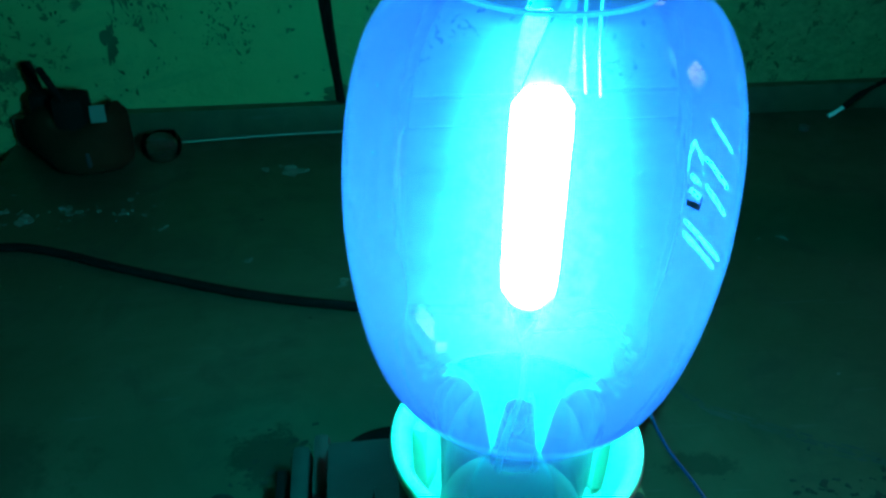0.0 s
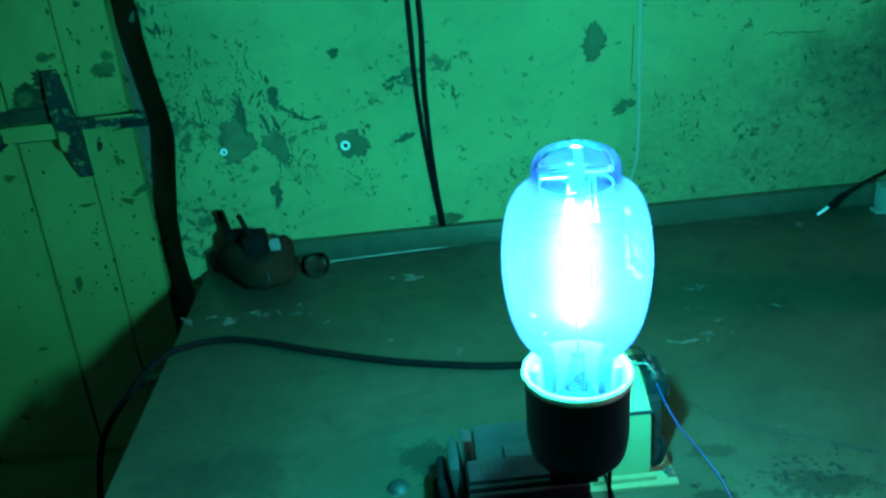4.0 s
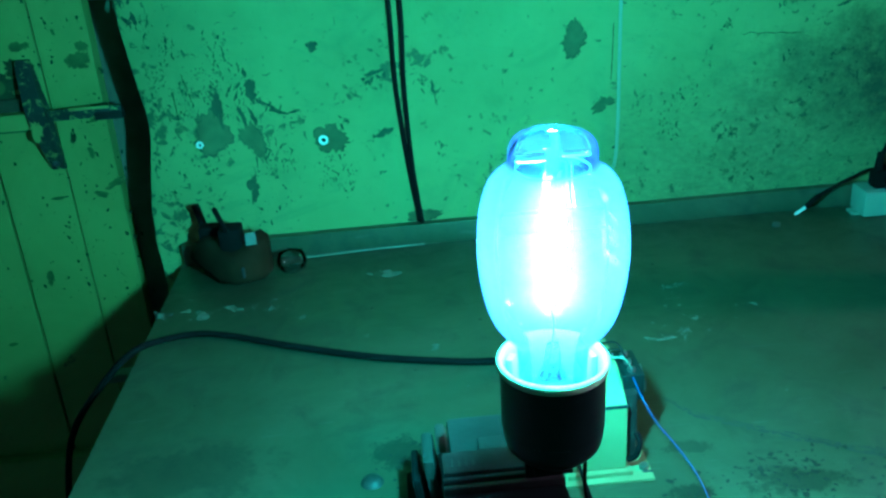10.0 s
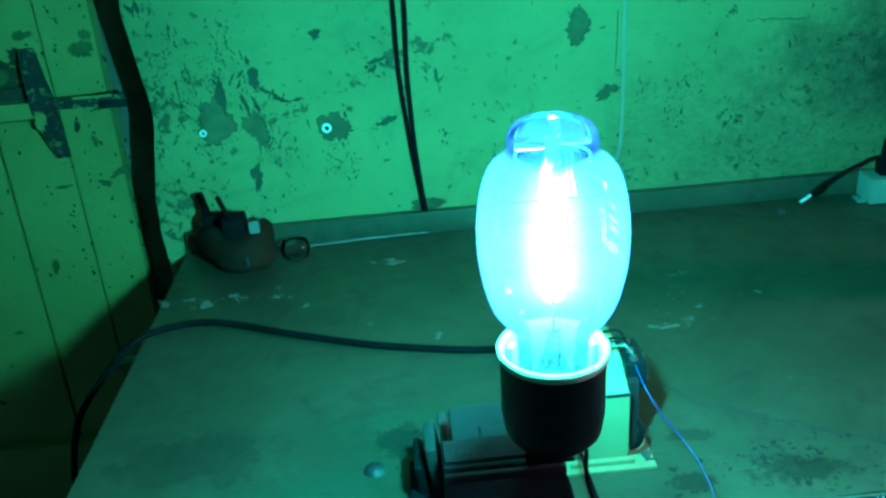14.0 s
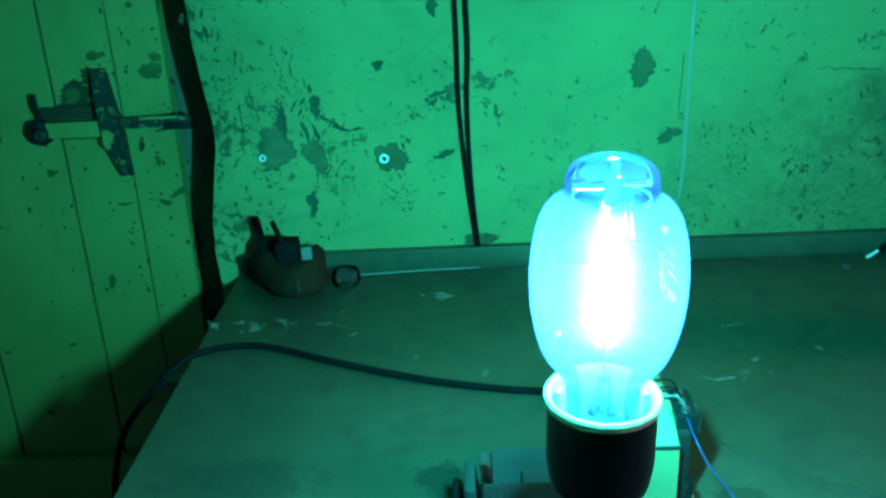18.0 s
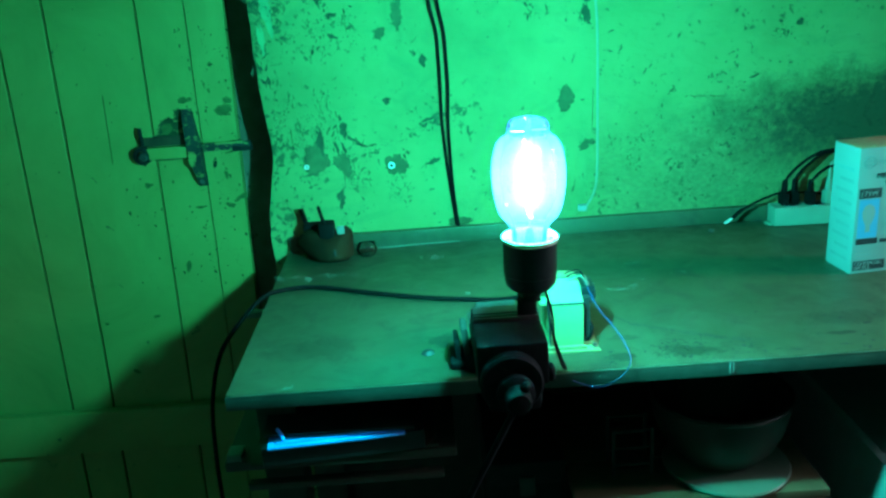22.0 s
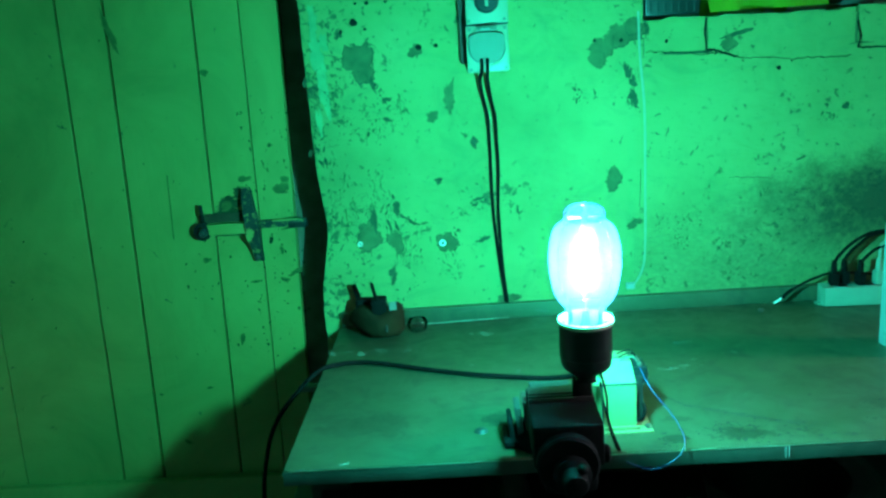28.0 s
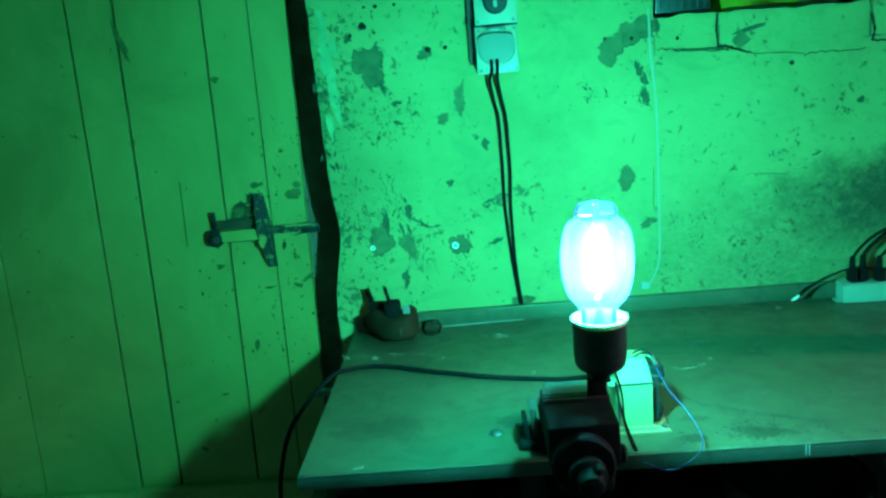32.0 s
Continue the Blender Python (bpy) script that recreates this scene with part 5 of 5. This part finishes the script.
crumbs("swarf", [(0.185, 0.265, 0.115, 0.165, 190, 0.0016), (0.24, 0.36, 0.10, 0.16, 90, 0.0016), (0.40, 0.62, 0.11, 0.24, 60, 0.0022), (-0.13, -0.07, 0.17, 0.25, 50, 0.0022), (0.11, 0.16, 0.10, 0.14, 40, 0.0022),
                 (0.30, 0.60, 0.10, 0.12, 40, 0.002), (-0.38, 0.4, 0.3, 0.6, 40, 0.0014)], M_OIL, 21)
crumbs("grit", [(-0.36, -0.22, 0.50, 0.57, 60, 0.0016), (0.16, 0.30, 0.36, 0.50, 40, 0.0014), (-0.38, 0.5, 0.15, 0.6, 50, 0.0009)], M_SPLASH, 22)


def scrape(points, half, seed):
    """A thin oily drag mark on the steel, broken along its length."""
    rnd, bm = random.Random(seed), B()
    pts = [Vector(p) for p in points]
    n = 16 * (len(pts) - 1)
    row = None
    for k in range(n + 1):
        f = k / n * (len(pts) - 1)
        i = min(int(f), len(pts) - 2)
        c = pts[i].lerp(pts[i + 1], f - i)
        side = (pts[i + 1] - pts[i]).normalized().orthogonal()
        w = half * (0.35 + rnd.random()) * min(1.0, 6 * k / n, 6 * (n - k) / n)
        pair = [bm.verts.new((c.x + side.x * d, c.y + side.y * d, TOP + 0.0004 + 0.0002 * (seed % 3))) for d in (-w, w)]
        if row and rnd.random() > 0.18:
            bm.faces.new((row[0], pair[0], pair[1], row[1]))
        row = pair
    return part("scrape_mark", bm, M_EDGE, bench, smooth=None)


for k, d in enumerate((0.0, 0.0035, 0.0075)):
    scrape([(0.151, 0.270 + d), (0.1775, 0.2275 + d), (0.2207, 0.2007 + d), (0.2587, 0.1796 + d), (0.3009, 0.1537 + d), (0.36, 0.126 + d)], 0.0010, k + 5)
scrape([(0.225, 0.190), (0.274, 0.172), (0.32, 0.156), (0.37, 0.142)], 0.0009, 9)


def carriage_bolt(x, y):
    part("bolt_head", lathe(B(), [(0, 0.0055), (0.005, 0.005), (0.0085, 0.003), (0.0105, 0.0)], 24, pose(x, y, TOP)), M_RIB, bench, "worn domed bolt head")


carriage_bolt(-0.131, 0.180)

# ---- on the wall ----


def wall_socket():
    s = thing("wall_socket", "weatherproof wall socket with a switch, white plastic on a dark block", "socket", at=(-0.076, WALL_Y, 1.43))
    part("backing_block", box(B(), -0.050, 0.036, -0.020, 0.0, -0.065, 0.16, 0.002), M_WOOD, s, "dark wooden backing block")
    part("lower_box", box(B(), -0.038, 0.040, -0.060, -0.0205, -0.082, 0.003, 0.004), M_SOCKET, s)
    part("upper_box", box(B(), -0.036, 0.042, -0.056, -0.0205, 0.005, 0.095, 0.004), M_SOCKET, s)
    # flap with a straight hinge side and a rounded foot
    bm = lathe(B(), [(0.0345, 0.0), (0.0345, 0.006), (0.0320, 0.0098), (0, 0.0105)], 48, pose(-0.0005, -0.060, -0.040, 90))
    for q in bm.verts:
        dz, dx = q.co.z + 0.040, q.co.x + 0.0005
        if dz > 0:
            q.co.x += math.copysign(0.0345 - abs(dx), dx) * 0.75 * min(1.0, dz / 0.02) * min(1.0, abs(dx) / 0.020)
            q.co.z = -0.040 + dz * 0.93
        else:
            q.co.z = -0.040 + dz * 0.80
    flap = part("flap", bm, M_LIDPL, s, "grey rounded socket flap")
    part("ring_rim", lathe(B(), [(0.0330, 0.0), (0.0372, 0.0), (0.0372, 0.003), (0.0330, 0.003), (0.0330, 0.0)], 40, pose(-0.0005, -0.0600, -0.0385, 90)), M_SOCKET, s)
    part("box_seam", box(B(), -0.039, 0.041, -0.0585, -0.050, 0.0026, 0.0054), M_INK, s)
    part("text_bar", box(B(), -0.010, 0.006, -0.0718, -0.0708, -0.0045, -0.0025), M_INKG, flap)
    part("flap_hinge", box(B(), -0.017, 0.019, -0.0705, -0.0605, -0.008, 0.001, 0.002), M_LIDPL, flap)
    knob = part("switch_knob", lathe(B(), [(0.0225, 0.0), (0.0225, 0.008), (0.019, 0.012), (0, 0.0125)], 36, pose(0.003, -0.056, 0.046, 90)), M_BAKELITE, s, "black rotary switch knob")
    part("knob_mark", box(B(), 0.000, 0.006, -0.0700, -0.0684, 0.036, 0.052, 0.0005), M_SOCKET, knob)
    for dx in (-0.031, 0.034):
        for dz, dy in ((-0.076, -0.060), (-0.004, -0.060), (0.012, -0.056)):
            part("screw", lathe(B(), [(0.0032, 0), (0.0028, 0.001), (0, 0.0012)], 12, pose(dx, dy, dz, 90)), M_LIDPL, s)
    return s


wall_socket()
# second strand also stands in for the first one's shadow on the wall
for path in ([(-0.0771, 0.6345, 1.374), (-0.0773, 0.6370, 1.352), (-0.0780, 0.6560, 1.335), (-0.0735, 0.672, 1.300), (-0.0670, 0.682, 1.262), (-0.0655, 0.689, 1.210), (-0.0653, 0.692, 1.157), (-0.0690, 0.695, 1.080), (-0.0675, 0.697, 0.98), (-0.0625, 0.698, 0.905), (-0.0600, 0.686, 0.884)],
             [(-0.0876, 0.6350, 1.374), (-0.0878, 0.6385, 1.352), (-0.0925, 0.6620, 1.335), (-0.0880, 0.678, 1.300), (-0.0810, 0.688, 1.262), (-0.0797, 0.694, 1.210), (-0.0797, 0.697, 1.157), (-0.0800, 0.699, 1.080), (-0.0735, 0.700, 0.98), (-0.0655, 0.700, 0.905), (-0.0630, 0.690, 0.884)]):
    solid("hanging_flex", tube(B(), path, 0.0034, 8), M_RUBBER, "black flex hanging from the wall socket", "cable", "socket flexes")
solid("white_cable", tube(B(), [(0.214, 0.6975, 1.44), (0.216, 0.6975, 1.36), (0.224, 0.6985, 1.25), (0.2235, 0.6985, 1.10), (0.222, 0.6985, 0.98), (0.215, 0.6985, 0.93), (0.192, 0.697, 0.893)], 0.0024, 8), M_CONDUIT,
      "white-painted cable running down the wall", "cable")


solid("cable_clip", box(B(), 0.183, 0.200, 0.694, 0.7045, 0.894, 0.906, 0.002), M_GREYPL, "small pale clip holding the white cable", "clip")


def staple_bar():
    """Forged strap bridging the bolt, wider at its middle and slightly skewed."""
    bm = box(B(), 0, 1, -0.022, -0.0005, -0.083, 0.078, 0.0)
    bmesh.ops.subdivide_edges(bm, edges=[e for e in bm.edges if abs(e.verts[0].co.z - e.verts[1].co.z) > 0.1], cuts=6)
    for q in bm.verts:
        k = q.co.z / 0.08
        half = 0.0135 - 0.004 * abs(k) + 0.0012 * noise.noise((q.co.z * 60, 0, 3))
        q.co.x = 0.010 - 0.006 * k + (half if q.co.x > 0.5 else -half)
        if q.co.y < -0.01:
            q.co.y = -0.023 + 0.015 * abs(k) ** 2
    return bm


def slide_bolt():
    """Old iron bolt on the door."""
    b = thing("slide_bolt", "old black iron slide bolt, half painted, on the door", "door bolt", at=(-0.60, DOOR_Y, 1.06))
    part("painted_bar", box(B(), -0.088, 0.020, -0.017, -0.006, -0.020, 0.005, 0.004), M_DOOR, b, "painted flat bar of the bolt")
    # thin dark strip in place of the shade under the bar
    part("bar_shadow_edge", box(B(), -0.075, 0.000, -0.0065, -0.0002, -0.0235, -0.0203, 0.001), M_BLACKMETAL, b)
    part("bar_tail", box(B(), 0.020, 0.128, -0.015, -0.006, -0.010, 0.0065, 0.003), M_STAPLE, b, "bolt's tail, paint flaked to the black iron")
    part("keeper", box(B(), 0.088, 0.128, -0.019, -0.0005, -0.013, -0.002, 0.003), M_BLACKMETAL, b, "black iron keeper")
    part("back_plate", box(B(), -0.104, 0.012, -0.006, 0.0, 0.0055, 0.025, 0.002), M_RUST, b, "rusty strip")
    staple = part("staple", staple_bar(), M_STAPLE, b, "black iron staple, paint worn through")
    part("worn_paint", blob(B(), 0.007, -0.017, 0.0060, 0.014, -0.0236, 0.1, 1.1, 72, 0.0005, seed=77), M_DOOR, staple, "green paint left on the staple")
    part("bar_end", box(B(), 0.055, 0.112, -0.020, -0.0175, 0.004, 0.0085, 0.001), M_DOOR, b, "painted ridge of the bolt")
    part("ring_plate", lathe(B(), [(0.010, 0), (0.019, 0), (0.019, 0.010), (0.010, 0.012), (0.010, 0)], 28, pose(-0.097, -0.006, -0.010, 90)), M_BLACKMETAL, b)
    part("knob", lathe(B(), [(0.009, 0), (0.010, 0.012), (0.006, 0.018), (0, 0.019)], 20, pose(-0.095, -0.008, -0.012, 90)), M_RIB, b)
    part("upper_hook", tube(B(), [(-0.094, -0.010, 0.012), (-0.093, -0.016, 0.030), (-0.095, -0.012, 0.046)], 0.0036, 8), M_BLACKMETAL, b)
    part("lower_screw", lathe(B(), [(0.005, 0), (0.004, 0.002), (0, 0.0025)], 14, pose(0.015, -0.0095, -0.073, 90)), M_STEELBAR, b)
    return b


slide_bolt()

# on the recess's sill


def ribbed_box(x0, x1, y0, y1, z0, z1):
    c = thing("black_box", "dark grey ribbed container on the sill", "container")
    part("body", box(B(), x0, x1, y0, y1, z0, z1, 0.006), M_BAKELITE, c)
    for k in range(7):
        x = x0 + 0.010 + k * (x1 - x0 - 0.020) / 6
        part("rib", box(B(), x - 0.003, x + 0.003, y0 - 0.0012, y0 + 0.0005, z0 + 0.006, z1 - 0.006, 0.0008), M_BAKELITE, c)
    return c


ribbed_box(0.229, 0.334, WALL_Y + 0.006, WALL_Y + 0.10, 1.428, 1.56)


def crumpled(name, x0, x1, y0, y1, z, lift, seed, material, label, category, group=""):
    """A creased sheet lying on the sill."""
    bm = B()
    nx, ny = 18, 8
    g = {}
    for a in range(nx + 1):
        for b in range(ny + 1):
            u, v = x0 + (x1 - x0) * a / nx, y0 + (y1 - y0) * b / ny
            g[a, b] = bm.verts.new((u, v, z + lift * (0.5 + 1.3 * noise.noise((u * 11 + seed, v * 22, seed)) + 0.5 * noise.noise((u * 42, v * 30, seed + 3))) * (b / ny) ** 0.4))
    for a in range(nx):
        for b in range(ny):
            bm.faces.new((g[a, b], g[a + 1, b], g[a + 1, b + 1], g[a, b + 1]))
    bmesh.ops.solidify(bm, geom=bm.faces[:], thickness=0.0012)
    return solid(name, bm, material, label, category, group)


for i in range(3):
    crumpled("plastic_sheet", 0.352 + 0.03 * i, 0.575 - 0.018 * i, WALL_Y + 0.003 + 0.006 * i, WALL_Y + 0.09, 1.4285 + 0.008 * i, 0.075 - 0.012 * i, i * 7.3, M_YELLOW,
             "crumpled bright yellow plastic sheet on the sill", "plastic sheet", "sheets on the sill")
crumpled("card_scrap", 0.34, 0.42, WALL_Y - 0.003, WALL_Y + 0.05, 1.4255, 0.003, 3.3, M_BROWNCARD, "torn brown card scrap on the sill", "card")
crumpled("card_scrap", 0.50, 0.60, WALL_Y - 0.002, WALL_Y + 0.06, 1.4255, 0.003, 8.3, M_BROWNCARD, "torn brown card scrap on the sill", "card")
solid("dark_tin", lathe(B(), [(0, 0), (0.042, 0), (0.042, 0.08), (0.038, 0.084), (0, 0.084)], 32, pose(0.64, WALL_Y + 0.06, 1.424)), M_WOOD, "dark tin on the sill", "tin")

# ---- under the bench ----


def papers():
    s = thing("paper_stack", "bright white papers on the shelf, partly under a dark shade sheet", "papers", at=(-0.362, 0.0925, 0.723))
    s.rotation_euler = (0, 0, radians(5.2))
    part("folder", box(B(), -0.030, 0.24, 0.018, 0.22, 0.0, 0.006, 0.002), M_WOOD, s)
    part("folder", box(B(), -0.010, 0.22, 0.008, 0.22, 0.0065, 0.036, 0.002), M_BAKELITE, s, "black binder, the upper one standing in for shade")
    part("sheet", box(B(), 0.0, 0.192, 0.0, 0.20, 0.0365, 0.0410, 0.0008), M_PAPER, s)
    part("sheet", box(B(), 0.012, 0.190, 0.005, 0.20, 0.0412, 0.0445, 0.0008), M_PAPER, s)
    # dark sheet laid over the papers in place of the bench's shadow
    shade_cover = box(B(), -0.004, 0.206, 0.0205, 0.21, 0.0448, 0.0500, 0.001)
    for q in shade_cover.verts:
        q.co.y -= 0.021 * q.co.x / 0.2 if q.co.y < 0.1 else 0
    part("folder", shade_cover, M_BAKELITE, s, "black binder, the upper one standing in for shade")
    part("curled_sheet", tube(B(), [(0.022, 0.010, 0.0460), (0.020, 0.012, 0.053), (0.014, 0.018, 0.060)], 0.0028, 8), M_PAPER, s)
    part("card_edge", box(B(), 0.12, 0.185, 0.024, 0.10, 0.0062, 0.0085, 0.0006), M_LIDPL, s, "pale card edge")
    return s


papers()
solid("white_block", box(B(), -0.432, -0.410, 0.130, 0.160, 0.722, 0.733, 0.002), M_LIDPL, "small pale plastic block on the end of the shelf", "block")
solid("rag", lathe(B(), [(0, 0.0), (0.024, 0.002), (0.028, 0.012), (0.020, 0.024), (0.008, 0.03), (0, 0.03)], 18, pose(-0.158, 0.150, 0.723)), M_LEATHER, "dull brown rag on the shelf", "rag")


def crate():
    c = thing("wooden_crate", "brown slatted wooden crate under the bench", "crate", at=(0.265, 0.365, 0))
    for z in (0.04, 0.19, 0.34, 0.48):
        part("slat", box(B(), -0.19, 0.19, -0.235, -0.222, z, z + 0.10, 0.002), M_CRATE, c)
    for k in range(4):
        part("top_board", box(B(), -0.19, 0.19, -0.235 + k * 0.118, -0.235 + k * 0.118 + 0.113, 0.589, 0.604, 0.002), M_CRATE, c)
    for x in (-0.19, 0.16):
        for y in (-0.22, 0.20):
            part("corner_post", box(B(), x, x + 0.03, y, y + 0.03, 0, 0.588, 0.002), M_CRATE, c)
    return c


M_BOWL = plain("dull_iron", (0.032, 0.036, 0.028), 0.5, 0.3, 0.3, 30, 0.3)
M_CRATE = plain("old_crate_wood", (0.085, 0.062, 0.028), 0.75, 0, 0.35, 25, 0.5)
crate()
solid("enamel_lid", lathe(B(), [(0, 0.010), (0.05, 0.0095), (0.085, 0.008), (0.096, 0.006), (0.098, 0.003), (0.096, 0.0), (0, 0.0)], 56, pose(0.326, 0.216, 0.6045)), M_LIDPL,
      "pale enamel lid lying on the crate", "lid")
pot = thing("iron_pot", "round dark iron pot standing on the lid", "pot", at=(0.322, 0.240, 0.6155))
part("body", lathe(B(), [(0, 0.0), (0.068, 0.002), (0.084, 0.020), (0.098, 0.050), (0.106, 0.085), (0.107, 0.100), (0.102, 0.100), (0.099, 0.085), (0.09, 0.05), (0.07, 0.02), (0, 0.008)], 56), M_BOWL, pot)
part("rim", lathe(B(), [(0.1015, 0.1005), (0.1085, 0.1005), (0.1105, 0.104), (0.1085, 0.107), (0.102, 0.107), (0.1015, 0.1005)], 56), M_BOWL, pot)
solid("cabinet_board", box(B(), 0.545, 0.560, 0.125, 0.66, 0.0, 0.625, 0.002), M_GREYPL, "pale upright board of a cabinet under the bench", "board")
for i in range(6):
    solid("stacked_file", box(B(), 0.575, 0.80, 0.150 + 0.008 * (i % 3), 0.55, 0.02 + 0.095 * i, 0.112 + 0.095 * i, 0.002), M_CARD, "white file box in a stack under the bench", "file", "stacked files")


def wire_rack():
    """A small dim rack standing on the crate."""
    r = thing("wire_rack", "small dull wire rack standing on the crate", "rack", at=(0.175, 0.225, 0.6045))
    for x in (-0.030, 0.030):
        for y in (-0.022, 0.022):
            part("post", tube(B(), [(x, y, 0.0), (x, y, 0.082)], 0.0028, 8, smooth=False), M_RIB, r)
    for z in (0.018, 0.048, 0.078):
        for y in (-0.022, 0.022):
            part("cross_wire", tube(B(), [(-0.030, y, z), (0.030, y, z)], 0.0016, 8, smooth=False), M_RIB, r)
    part("tray", box(B(), -0.029, 0.029, -0.021, 0.021, 0.014, 0.017, 0.0008), M_WOOD, r)
    return r


wire_rack()


def tool_chest():
    """A dark chest on the floor beside the crate."""
    c = thing("tool_chest", "dark painted steel tool chest under the bench", "chest", at=(0.0, 0.20, 0))
    part("body", box(B(), -0.052, 0.068, 0.0, 0.34, 0.0, 0.600, 0.004), M_BLACKMETAL, c)
    part("lid", box(B(), -0.054, 0.070, -0.003, 0.343, 0.6005, 0.642, 0.006), M_BLACKMETAL, c)
    part("latch", box(B(), -0.004, 0.020, -0.007, -0.0032, 0.585, 0.618, 0.0015), M_RIB, c, "dull steel latch")
    return c


tool_chest()
solid("pale_bracket", box(B(), -0.452, -0.4095, 0.452, 0.468, 0.8115, 0.8225, 0.002), M_LIDPL, "small pale bracket on the bench's end under the cable", "bracket")
